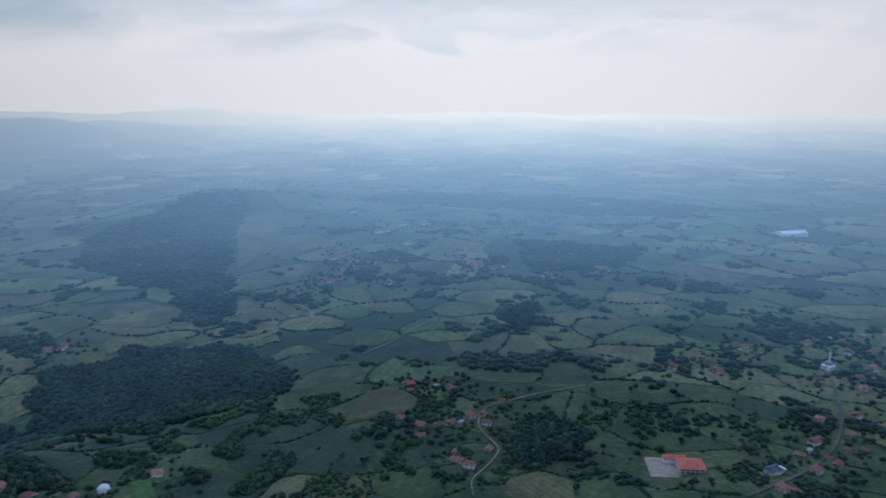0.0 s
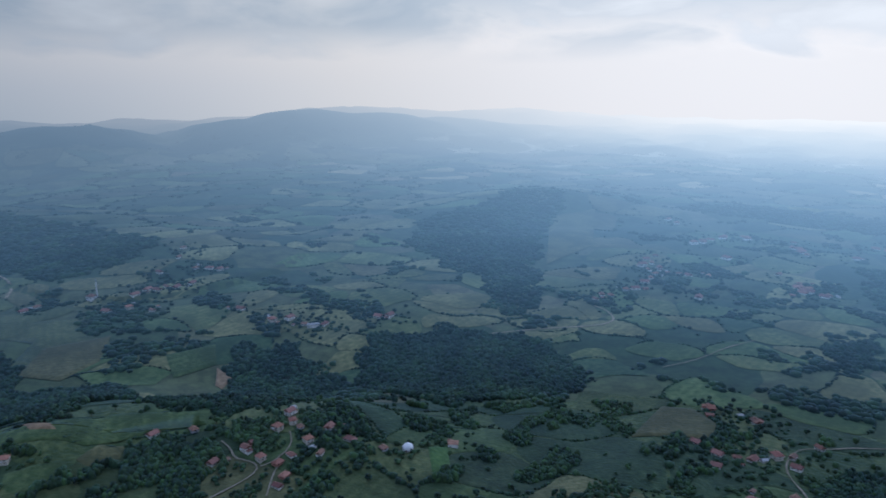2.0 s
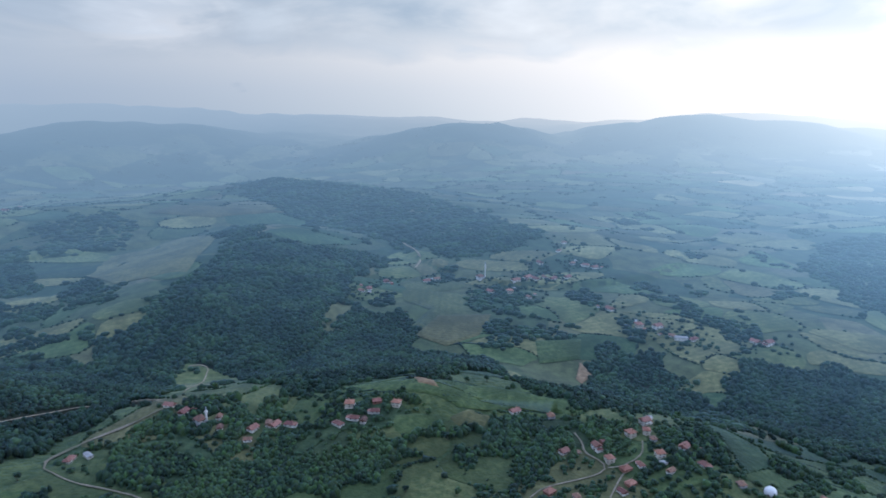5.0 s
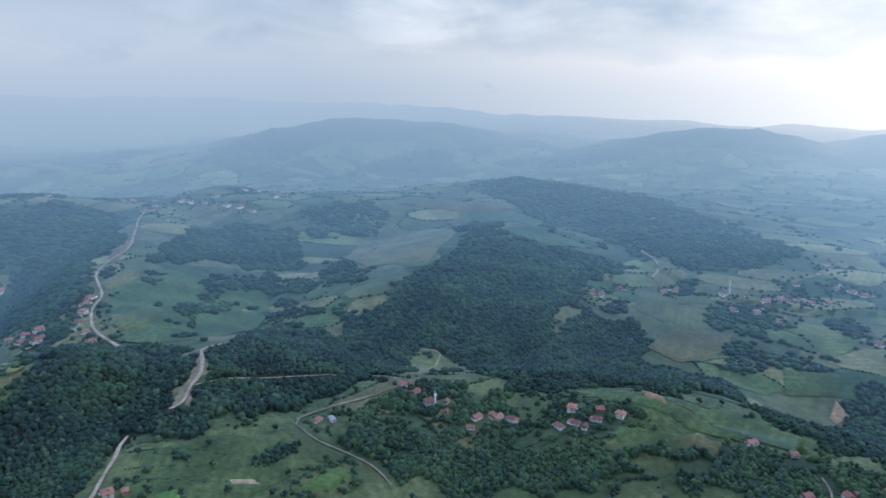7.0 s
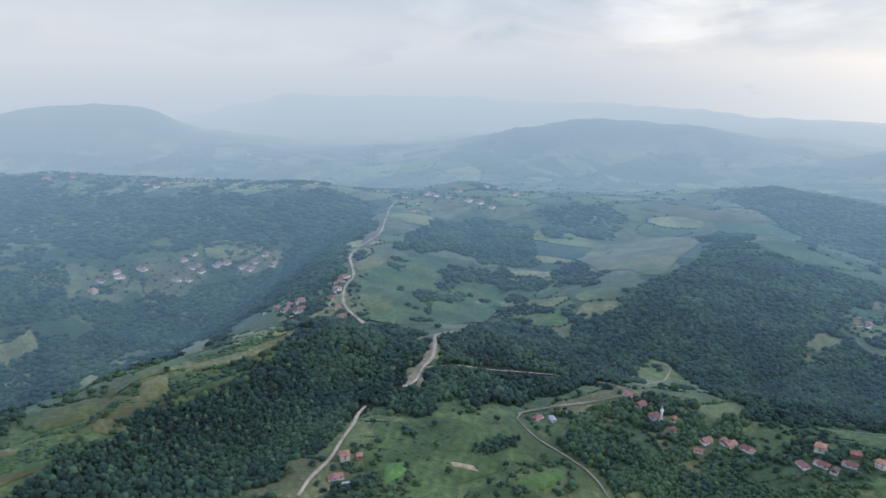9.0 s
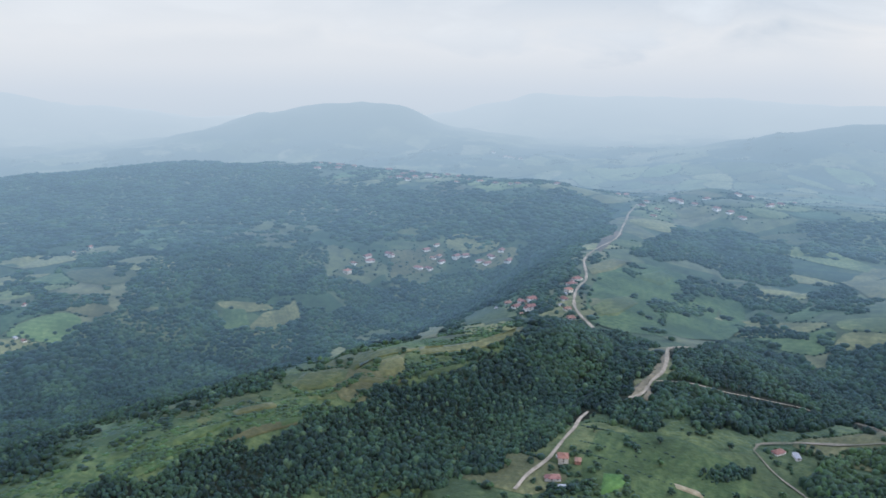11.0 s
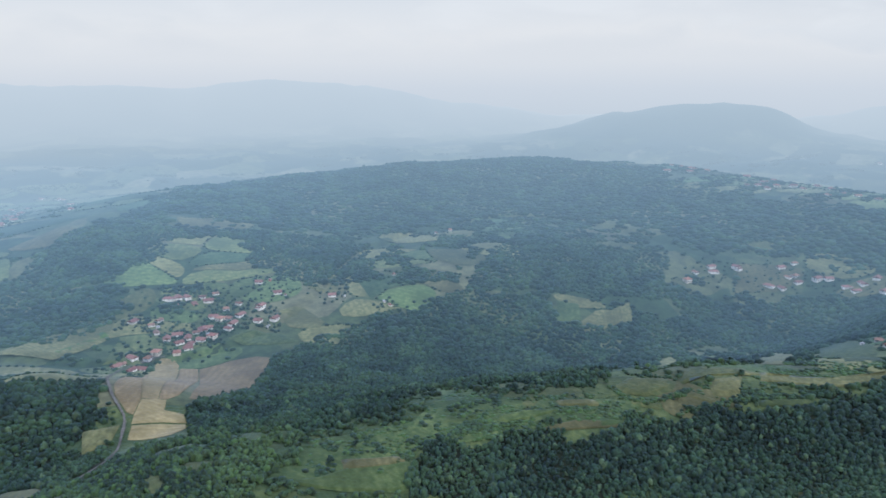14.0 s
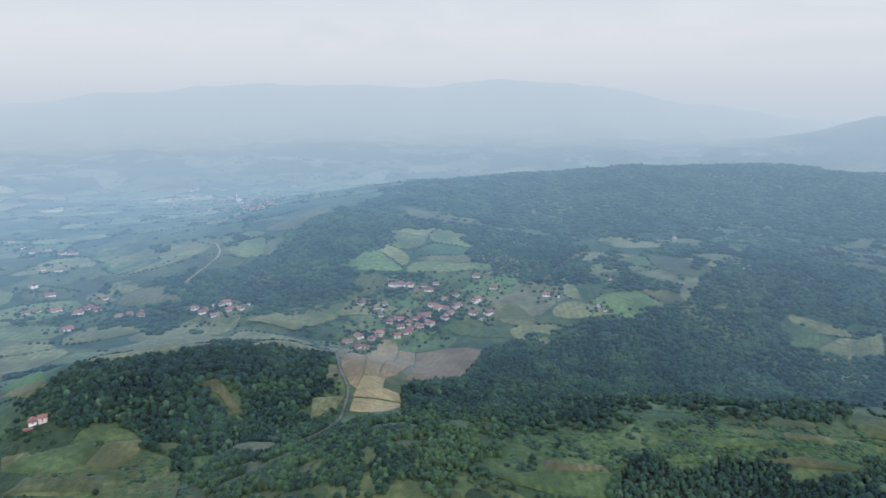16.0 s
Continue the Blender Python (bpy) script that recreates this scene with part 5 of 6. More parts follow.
for k in order:
    if wooded[k] or taken[k]:
        continue
    d = np.hypot(*(warped - warped[k]).T)
    near = np.argsort(d)[1:15]
    r = np.hypot(*seeds[k])
    ring = cell(k, warped, near, (120 if r < 1250 else 180) / r)
    ring = [np.array((-math.sin(q[1]), math.cos(q[1]))) * math.exp(q[0] / LONG) for q in ring]
    if len(ring) < 3:
        continue
    if r > DISTANT and rng.uniform() < 0.2:
        continue
    # paler meadow and hay kinds get likelier beyond 780 m
    kind = rng.choice(["pasture", "meadow", "hay", "dark"], p=[0.40, 0.25, 0.14, 0.21] if r < 780 else [0.20, 0.36, 0.38, 0.06])
    if 950 < r <= 1700 and 8 < math.degrees(math.atan2(-seeds[k][0], seeds[k][1])) < 48:
        kind = rng.choice(["pasture", "meadow", "hay"], p=[0.16, 0.24, 0.60])      # more hay, its pale colour standing in for sunlit slopes
    if r > 1600 and math.degrees(math.atan2(-seeds[k][0], seeds[k][1])) < 45:
        kind = rng.choice(["pasture", "hay", "dark", "stubble"], p=[0.32, 0.48, 0.20, 0.0] if r < 2300 else [0.2, 0.30, 0.2, 0.30])      # pale crops, sunlight on the plain put into their colour
    verts, faces, rim = drape(ring, 0.35, 0.975 if r < 1100 else 0.955)
    # a hedge along a part of the rim
    gap = 3.0 if r < 1000 else 7.5
    sides = [np.linspace(u, v, max(1, int(np.hypot(*(v - u)) / gap)), endpoint=False) for u, v in zip(rim, np.roll(rim, -1, 0))]
    line = np.concatenate(sides)
    run = (np.arange(len(line)) / len(line) + rng.uniform()) % 1
    hedge.append(line[(run < (rng.uniform(0.35, 0.85) if r < 1000 else rng.uniform(0.15, 0.6))) & (waves(line[:, 0], line[:, 1], 55, 37) > -0.55)])
    if rng.uniform() < 0.05:
        continue
    if near_count < 280:
        near_count += 1
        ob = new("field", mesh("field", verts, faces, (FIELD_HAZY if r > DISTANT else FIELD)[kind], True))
        tagged(ob, KINDS[kind][2] + " behind hedges", "field", "hedged fields")
    else:
        V, Fc, n = far_bits[kind, bool(r > DISTANT)]
        V.append(verts)
        Fc += [tuple(i + n[0] for i in f) for f in faces]
        n[0] += len(verts)
for (kind, hazy), (V, Fc, n) in far_bits.items():
    if V:
        name = "distant_fields" if hazy else "far_fields"
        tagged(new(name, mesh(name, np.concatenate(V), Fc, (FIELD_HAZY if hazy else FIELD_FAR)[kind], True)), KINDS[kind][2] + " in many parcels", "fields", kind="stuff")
for k, ((kind, p), ring) in enumerate(zip(MARKED, MARKED_XY)):
    verts, faces, rim = drape([np.array(q) for q in ring], 0.7 + 0.02 * k, 1.0, 0.0)
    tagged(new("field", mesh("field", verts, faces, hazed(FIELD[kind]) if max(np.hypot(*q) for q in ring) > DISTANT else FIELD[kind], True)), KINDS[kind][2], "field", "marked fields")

# hedges round the fields, and lone trees
h = np.concatenate(hedge)
h = h[clear_of(h[:, 0], h[:, 1], ROAD_PTS, 6.0) & clear_of(h[:, 0], h[:, 1], HOUSE_XY, 9.0)]
h = h[~in_any(h[:, 0], h[:, 1], MARKED_XY)]
rng = np.random.RandomState(21)
far = np.hypot(*h.T)
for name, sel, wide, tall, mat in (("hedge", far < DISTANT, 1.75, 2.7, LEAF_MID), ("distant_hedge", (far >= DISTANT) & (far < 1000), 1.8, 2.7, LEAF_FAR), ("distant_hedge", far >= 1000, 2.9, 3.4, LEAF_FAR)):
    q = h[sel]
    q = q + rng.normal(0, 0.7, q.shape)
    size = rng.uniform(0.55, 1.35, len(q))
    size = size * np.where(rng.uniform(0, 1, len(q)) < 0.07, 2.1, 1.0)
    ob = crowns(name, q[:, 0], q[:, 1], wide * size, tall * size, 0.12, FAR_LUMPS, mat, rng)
    tagged(ob, "dark green hedges and bushes along field edges", "hedge", kind="stuff")

SHRUBS = [
    [(161.69, 511), (153.94, 557), (147.29, 574), (143.37, 584), (140.37, 639), (132.52, 630), (125.75, 645), (122.95, 660), (125.67, 612), (135.47, 576), (142.96, 549), (144.59, 504)],
    [(166.12, 690), (161.42, 652), (157.01, 558), (158.14, 509), (164.03, 504), (168.18, 527)],
    [(192.73, 643), (190.88, 689), (183.59, 659), (180.39, 619), (180.12, 567)],
    [(122.95, 660), (116.77, 715), (108.78, 964), (105.87, 970), (107.14, 775), (112.39, 697)],
]
SHRUB_XY = [[place(*q) for q in ring] for ring in SHRUBS]

# copses and loose brush over the open land
x, y = scatter(rng, -3400, 3400, -3400, 3400, 7.2)
r, a = np.hypot(x, y), np.degrees(np.arctan2(-x, y))
keep = (r > 400) & (r < 3400) & (rng.uniform(0, 1, len(x)) < np.where(r > 2000, 0.4, 1.0)) & ((a > -37) | (a < -168)) & (waves(x, y, 170, 41) + 0.5 * waves(x, y, 60, 42) + rng.normal(0, 0.07, len(x)) > np.where(in_any(x, y, CLEAR_XY), 0.05, np.where(r < 800, 0.42, np.where(r < 1250, 0.5, 0.92))))
x, y = x[keep], y[keep]
keep = clear_of(x, y, ROAD_PTS, 7.0) & clear_of(x, y, HOUSE_XY, 11.0) & ~in_any(x, y, TIDY_XY) & (~in_any(x, y, list(WOODS_XY.values())) | in_any(x, y, CLEAR_XY)) & ~in_any(x, y, SHRUB_XY)
x, y = x[keep], y[keep]
size = rng.uniform(0.5, 1.3, len(x))
hazy, close = np.hypot(x, y) > DISTANT, np.hypot(x, y) < 680
ob = crowns("copse", x[close], y[close], 3.5 * size[close], 5.6 * size[close], 0.15, NEAR_LUMPS, LEAF_MID, rng)
tagged(ob, "green trees and bushes in loose copses", "bushes", kind="stuff")
x2, y2 = x[close][::6] + 4, y[close][::6] + 3
ob = crowns("pale_trees", x2, y2, rng.uniform(1.5, 2.8, len(x2)), rng.uniform(2.8, 5.2, len(x2)), 0.1, NEAR_LUMPS, LEAF_PALE, rng)
tagged(ob, "pale grey-green trees in small groups", "trees", kind="stuff")
mid = ~hazy & ~close
ob = crowns("copse", x[mid], y[mid], 3.6 * size[mid], 5.8 * size[mid], 0.15, FAR_LUMPS, LEAF_MID, rng)
tagged(ob, "small green copses and bushes over open land", "bushes", kind="stuff")
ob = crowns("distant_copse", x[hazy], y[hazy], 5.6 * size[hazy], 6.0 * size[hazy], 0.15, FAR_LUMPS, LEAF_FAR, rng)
tagged(ob, "blue-green copses scattered over the distance with painted haze", "bushes", kind="stuff")

# green shrubs on the open spur, and low banks of the terraces
for ring in SHRUB_XY:
    p = np.array(ring)
    x, y = scatter(rng, p[:, 0].min(), p[:, 0].max(), p[:, 1].min(), p[:, 1].max(), 3.0)
    keep = inside(x, y, ring) & (waves(x, y, 45, 51) + 0.4 * waves(x, y, 18, 53) + rng.normal(0, 0.08, len(x)) > -0.1)
    x, y = x[keep], y[keep]
    keep = clear_of(x, y, ROAD_PTS, 5.0) & ~in_any(x, y, TIDY_XY) & ~in_any(x, y, list(WOODS_XY.values()))
    x, y = x[keep], y[keep]
    size = rng.uniform(0.35, 1.15, len(x))
    dim = waves(x, y, 60, 52) + rng.normal(0, 0.07, len(x)) > 0.25
    ob = crowns("shrubs", x[~dim], y[~dim], 2.9 * size[~dim], 2.0 * size[~dim], 0.2, FAR_LUMPS, LEAF_FRESH, rng)
    tagged(ob, "fresh green shrubs over a grassy spur", "shrubs", kind="stuff")
    ob = crowns("shrubs", x[dim], y[dim], 3.0 * size[dim], 3.2 * size[dim], 0.15, FAR_LUMPS, LEAF_MID, rng)
    tagged(ob, "dark green bushes among grassy strips", "shrubs", kind="stuff")
TERRACES = [
    [(101.77, 587), (98.21, 579), (95.01, 566), (90.22, 558)],
    [(101.14, 628), (97.13, 617), (93.47, 596)],
    [(101.25, 603), (98.13, 595), (94.93, 584)],
    [(63.91, 682), (59.87, 676), (55.97, 671), (52.24, 691)],
    [(60.74, 673), (56.36, 663), (51.78, 679), (47.47, 674)],
    [(58.09, 664), (54.22, 665), (50.14, 671)],
    [(55.88, 655), (52.09, 665), (48.17, 665)],
    [(57.6, 1089), (55.05, 1083), (53.83, 1075)],
    [(56.12, 1007), (53.68, 1001), (52.1, 994)],
    [(57.25, 1053), (55.36, 1035), (52.96, 1029)],
    [(64.3, 701), (59.65, 699), (56.0, 682)],
    [(63.81, 690), (58.71, 681), (55.08, 675), (51.14, 687)],
    [(55.91, 660), (50.68, 680), (46.55, 677)],
    [(54.95, 649), (50.57, 660), (45.63, 655)],
    [(55.51, 671), (50.31, 690), (45.41, 684)],
    [(64.39, 672), (59.1, 670), (53.58, 688)],
    [(63.49, 681), (58.18, 672), (52.64, 694)],
    [(52.75, 645), (49.88, 645), (45.96, 646)],
    [(28.29, 662), (25.46, 687), (23.11, 677)],
    [(28.49, 642), (25.41, 658), (22.6, 658)],
    [(57.65, 968), (54.93, 988), (52.76, 998)],
    [(54.87, 968), (53.01, 978), (50.98, 972)],
    [(55.76, 945), (53.55, 955), (51.38, 952)],
    [(55.03, 921), (53.13, 925), (51.85, 915)],
    [(56.65, 1024), (54.78, 1059), (53.22, 1062)],
    [(64.29, 683), (60.83, 683), (57.36, 685), (54.08, 728), (50.32, 818)],
    [(63.70, 677), (60.09, 676), (57.64, 671)],
    [(55.23, 669), (52.62, 688), (50.08, 681)],
    [(55.47, 655), (52.50, 667), (49.96, 666)],
    [(54.09, 653), (51.77, 658), (49.86, 654)],
    [(64.04, 667), (61.11, 665), (58.62, 660)],
]
for line in TERRACES:
    q = smooth_path(line, 1.6)
    q = q + rng.normal(0, 0.25, q.shape)
    size = rng.uniform(0.7, 1.2, len(q))
    ob = crowns("terrace_bank", q[:, 0], q[:, 1], (2.6 if np.hypot(*q.T).max() > 800 else 1.7) * size, 1.7 * size, 0.2, FAR_LUMPS, LEAF_FAR if np.hypot(*q.T).max() > DISTANT else LEAF, rng)
    tagged(ob, "dark overgrown bank between terraced strips", "bank", kind="stuff")

# uneven hedges along the strips of the open spur
SPUR_HEDGES = [
    [(149.53, 542), (145.63, 548), (141.65, 566), (137.66, 583), (133.20, 598)],
    [(148.49, 564), (144.56, 582), (140.61, 606), (136.65, 624)],
    [(139.63, 595), (135.67, 609), (131.23, 612), (126.86, 625)],
    [(126.46, 665), (124.99, 646), (122.64, 652), (120.40, 678)],
    [(123.49, 622), (120.30, 648), (116.79, 676), (113.41, 695)],
    [(142.67, 552), (139.66, 572), (136.67, 583)],
    [(135.18, 624), (131.26, 634), (127.39, 647)],
    [(146.68, 528), (143.19, 543), (140.17, 561)],
]
for line in SPUR_HEDGES:
    q = smooth_path(line, 1.7)
    q = np.repeat(q, 2, 0) + rng.normal(0, 1.9, (2 * len(q), 2))
    q = q[(waves(q[:, 0], q[:, 1], 40, 71) > -0.6) & clear_of(q[:, 0], q[:, 1], ROAD_PTS, 6.0)]
    size = rng.uniform(0.5, 1.3, len(q)) * (1.1 + 0.5 * waves(q[:, 0], q[:, 1], 60, 72))
    fresh = rng.uniform(0, 1, len(q)) < 0.45
    for sel, mat in ((fresh, LEAF_FRESH), (~fresh, LEAF_MID)):
        ob = crowns("overgrown_hedge", q[sel, 0], q[sel, 1], 2.2 * size[sel], 2.8 * size[sel], 0.15, FAR_LUMPS, mat, rng)
        tagged(ob, "overgrown green hedge along a strip of hillside grass", "hedge", kind="stuff")

# loose brush and orchard trees round the houses
q = HOUSE_XY[rng.randint(len(HOUSE_XY) - 20, size=8500)] + rng.normal(0, 17, (8500, 2))
q = q[clear_of(q[:, 0], q[:, 1], ROAD_PTS, 6.0) & (clear_of(q[:, 0], q[:, 1], HOUSE_XY, 17.0) | (np.hypot(*q.T) < 1300)) & clear_of(q[:, 0], q[:, 1], HOUSE_XY, 8.0) & ~in_any(q[:, 0], q[:, 1], TIDY_XY)]
size = rng.uniform(0.6, 1.25, len(q))
hazy = np.hypot(*q.T)
for sel, lumps, mat in ((hazy < 640, NEAR_LUMPS, LEAF_MID), ((hazy >= 640) & (hazy < DISTANT), FAR_LUMPS, LEAF_MID), (hazy >= DISTANT, FAR_LUMPS, LEAF_FAR)):
    ob = crowns("garden_trees", q[sel, 0], q[sel, 1], 3.0 * size[sel], 5.2 * size[sel], 0.1, lumps, mat, rng)
    tagged(ob, "green garden and orchard trees among the houses", "trees", kind="stuff")


# ---- single trees in the near fields ----
def tree(seed):
    base = new("tree")
    k = random.Random(seed)
    bm = lathe([(0.42, -1.0), (0.34, 0.5), (0.26, 2.4), (0.12, 4.6)], 7)
    for _ in range(3):
        an, tip = k.uniform(0, 6.28), Vector((k.uniform(-2, 2), k.uniform(-2, 2), k.uniform(4.4, 5.6)))
        limb = bmesh.ops.create_cone(bm, cap_ends=True, segments=5, radius1=0.14, radius2=0.05, depth=1.0)["verts"]
        root = Vector((0, 0, 2.2))
        m = Matrix.Translation((root + tip) / 2) @ (tip - root).to_track_quat("Z", "Y").to_matrix().to_4x4() @ Matrix.Diagonal((1, 1, (tip - root).length, 1))
        bmesh.ops.transform(bm, matrix=m, verts=limb)
    part("trunk", bm, BARK, base)
    bm = bmesh.new()
    for c in range(14):
        v, f = FAR_LUMPS[k.randrange(7)]
        an, out = k.uniform(0, 6.28), (0 if c == 0 else k.uniform(1.0, 2.4))
        mid, sc = Vector((out * math.cos(an), out * math.sin(an), k.uniform(3.4, 6.8))), k.uniform(0.9, 1.7)
        vs = [bm.verts.new(Vector(q.tolist()) * sc + mid) for q in v]
        for tri in f:
            bm.faces.new([vs[i] for i in tri.tolist()])
    crown = part("crown", bm, LEAF if seed % 3 else LEAF_FRESH, base)
    crown.data.shade_smooth()
    return tagged(base, "rounded broadleaf tree with a full green crown", "tree", "field trees")


tree_models = [tree(k) for k in range(6)]
rng = np.random.RandomState(9)
x, y = scatter(rng, -800, 800, -800, 800, 26.0)
r, a = np.hypot(x, y), np.degrees(np.arctan2(-x, y))
keep = (r > 430) & (r < 760) & ((a > -36) | (a < -172))
x, y = x[keep], y[keep]
keep = clear_of(x, y, ROAD_PTS, 8.0) & clear_of(x, y, HOUSE_XY, 12.0) & ~in_any(x, y, TIDY_XY) & ~in_any(x, y, list(WOODS_XY.values()))
x, y = x[keep], y[keep]
pick = rng.permutation(len(x))[:240]
for n, i in enumerate(pick):
    m = pose(x[i], y[i], float(ground_z(x[i], y[i])), 0, 0, rng.uniform(0, 360))
    if n < 6:
        tree_models[n].matrix_basis = m
    else:
        copy_thing(tree_models[rng.randint(6)], m)


# ---- roads ----
def ribbon(name, line, wide, mat, lift, label, category):
    t = np.gradient(line, axis=0)
    t = t / np.hypot(*t.T)[:, None]
    nrm = np.column_stack([-t[:, 1], t[:, 0]])
    w = wide / 2 * (1 + 0.28 * waves(line[:, 0], line[:, 1], 33, 2))[:, None]
    rows = [line + nrm * w * k for k in (-1, -0.35, 0.35, 1)]
    plan = np.stack(rows, 1).reshape(-1, 2)
    z = ground_z(plan[:, 0], plan[:, 1]) + lift + 0.0006 * np.hypot(*plan.T)
    z = z.reshape(-1, 4)
    z[:, 1:3] += 0.12
    n = len(line)
    faces = [(i * 4 + k, i * 4 + k + 1, i * 4 + k + 5, i * 4 + k + 4) for i in range(n - 1) for k in range(3)]
    ob = new(name, mesh(name, np.column_stack([plan, z.reshape(-1)]), [f[::-1] for f in faces], mat, True))
    return tagged(ob, label, category, kind="structure")


for k, (w, line) in enumerate(ROAD_LINES + [(w, smooth_path(p, 6.0)) for w, p in SHADED]):
    paved = k in (15, 16, 18, 19)
    # road surfaces carry the painted haze beyond DISTANT
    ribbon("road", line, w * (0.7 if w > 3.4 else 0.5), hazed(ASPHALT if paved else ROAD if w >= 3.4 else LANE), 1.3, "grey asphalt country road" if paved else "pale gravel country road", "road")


# ---- houses ----
def windows(house, w, d, floors, sill=0.9):
    for f in range(floors):
        z = sill + 0.3 + f * 2.4
        for side in (-1, 1):
            n = max(2, int(w / 3.6))
            for k in range(n):
                x = (k + 0.5) / n * w - w / 2
                if f == 0 and side == -1 and k == n // 2:
                    continue
                part("window", box(x - 0.6, side * d / 2 - 0.06, z, x + 0.6, side * d / 2 + 0.06, z + 1.3), GLASS, house)
            y = 0.0
            part("window", box(side * w / 2 - 0.06, y - 0.6, z, side * w / 2 + 0.06, y + 0.6, z + 1.3), GLASS, house)


def house(w, d, floors, wall, roof, rise, ridge=0.45, lean_to=False):
    """A village house at the origin: walls on a footing, tiled roof, chimney, door and windows."""
    base = new("house")
    tall = 0.5 + 2.4 * floors
    part("wall", box(-w / 2, -d / 2, -2.5, w / 2, d / 2, tall, 0.05), wall, base)
    part("roof", hip_roof(w, d, tall - 0.05, rise, 0.6, ridge), roof, base)
    if ridge >= 1:
        for side in (-1, 1):
            bm = bmesh.new()
            bm.faces.new([bm.verts.new(c) for c in ((side * w / 2, -d / 2, tall), (side * w / 2, d / 2, tall), (side * w / 2, 0, tall + rise * 0.98))])
            bmesh.ops.solidify(bm, geom=bm.faces[:], thickness=0.2)
            part("gable", bm, wall, base)
    chim = part("chimney", box(w * 0.18, 0.5, tall + 0.4, w * 0.18 + 0.7, 1.2, tall + rise + 0.9, 0.04), WALLS[3], base)
    part("cap", box(w * 0.18 - 0.12, 0.38, tall + rise + 0.9, w * 0.18 + 0.82, 1.32, tall + rise + 1.05), CONCRETE, chim)
    n = max(2, int(w / 3.6))
    x = (n // 2 + 0.5) / n * w - w / 2
    part("door", box(x - 0.5, -d / 2 - 0.07, 0.3, x + 0.5, -d / 2 + 0.05, 2.4), TIMBER, base)
    windows(base, w, d, floors)
    if floors > 1:
        balcony = part("balcony", box(-w * 0.4, -d / 2 - 1.3, 2.75, w * 0.1, -d / 2, 2.93), CONCRETE, base)
        part("rail", box(-w * 0.4, -d / 2 - 1.3, 2.93, w * 0.1, -d / 2 - 1.2, 3.85), WHITE, balcony)
    if lean_to:
        part("porch", box(w / 2, -d / 2 + 0.8, -2.0, w / 2 + 3.0, d / 2 - 0.8, 2.6), wall, base)
        bm = box(w / 2 - 0.1, -d / 2 + 0.4, 2.6, w / 2 + 3.4, d / 2 - 0.4, 2.8)
        for v in bm.verts:
            v.co.z += 0.9 * (w / 2 + 3.4 - v.co.x) / 3.5
        part("porch_roof", bm, roof, base)
    return base


WALL_WORD = {0: "white-rendered", 1: "cream-rendered", 2: "grey-rendered", 3: "bare brick"}
ROOF_WORD = {0: "red tiled", 1: "orange tiled", 2: "weathered brown tiled", 3: "grey sheet-metal"}
STYLES = [(9.0, 7.4, 1, 0, 0, 3.0, 1.0, False), (10.4, 7.4, 1, 0, 0, 2.8, 0.5, True), (8.2, 7.6, 2, 1, 1, 2.6, 0.2, False),
          (8.0, 7.0, 1, 2, 2, 2.6, 0.5, False), (10.2, 7.2, 1, 0, 0, 2.9, 1.0, False), (8.4, 7.4, 2, 0, 0, 2.8, 1.0, True),
          (10, 7.6, 1, 3, 1, 2.8, 0.5, False), (8.2, 5.8, 1, 0, 2, 2.4, 1.0, False)]
rng = np.random.RandomState(77)
models = []
for w, d, floors, wall, roof, rise, ridge, lean in STYLES:
    ob = house(w, d, floors, WALLS[wall], ROOFS[roof], rise, ridge, lean)
    tagged(ob, f"{'two-storey' if floors > 1 else 'single-storey'} {WALL_WORD[wall]} house with a {ROOF_WORD[roof]} roof", "house", "village houses")
    models.append(ob)
used, yards = set(), []
BIGGER = {"distant": 1.6, "distant_b": 1.5, "hamlet": 1.35, "far_south": 1.3, "scattered": 1.5, "plain": 1.25, "crest": 1.8, "beyond": 2.0, "top": 1.6, "valley_a": 1.45, "valley_b": 1.45, "west": 1.6, "vale": 1.55, "ridge": 1.3, "spur": 1.02, "near": 0.9, "south_a": 1.0, "south_b": 1.05, "wayside": 1.15}
for village, spots in VILLAGES.items():
    lay = rng.uniform(0, 180)
    for a, r in spots:
        x, y = place(a, r)
        k = rng.choice(len(models), p=[0.2, 0.15, 0.12, 0.1, 0.14, 0.13, 0.06, 0.1] if r < 850 else [0.16, 0.10, 0.06, 0.20, 0.14, 0.08, 0.03, 0.23] if r < 1100 else [0.22, 0.10, 0.02, 0.08, 0.22, 0.10, 0.0, 0.26])
        turn = lay + rng.choice([0, 90, 180, 270]) + rng.normal(0, 14)
        big = BIGGER.get(village, 1.0) * rng.uniform(0.92, 1.1)
        m = pose(x, y, float(ground_z(x, y)) + 0.35, 0, 0, turn) @ Matrix.Diagonal((big, big, big ** 0.5 * 0.92, 1))
        if r < 1300 and rng.uniform() < 0.55:
            # a shed in the yard
            out, way = rng.uniform(10, 15) * big, radians(rng.uniform(0, 360))
            u, v = x + out * math.cos(way), y + out * math.sin(way)
            yards.append((u, v, pose(u, v, float(ground_z(u, v)) + 0.2, 0, 0, turn + rng.choice([0, 90]))))
        if k not in used and r < DISTANT:
            used.add(k)
            models[k].matrix_basis = m
        else:
            made = copy_thing(models[k], m)
            if r > DISTANT:
                set_hazed(made)
for k, ob in enumerate(models):
    if k not in used:
        for o in (*ob.children_recursive, ob):
            bpy.data.objects.remove(o)


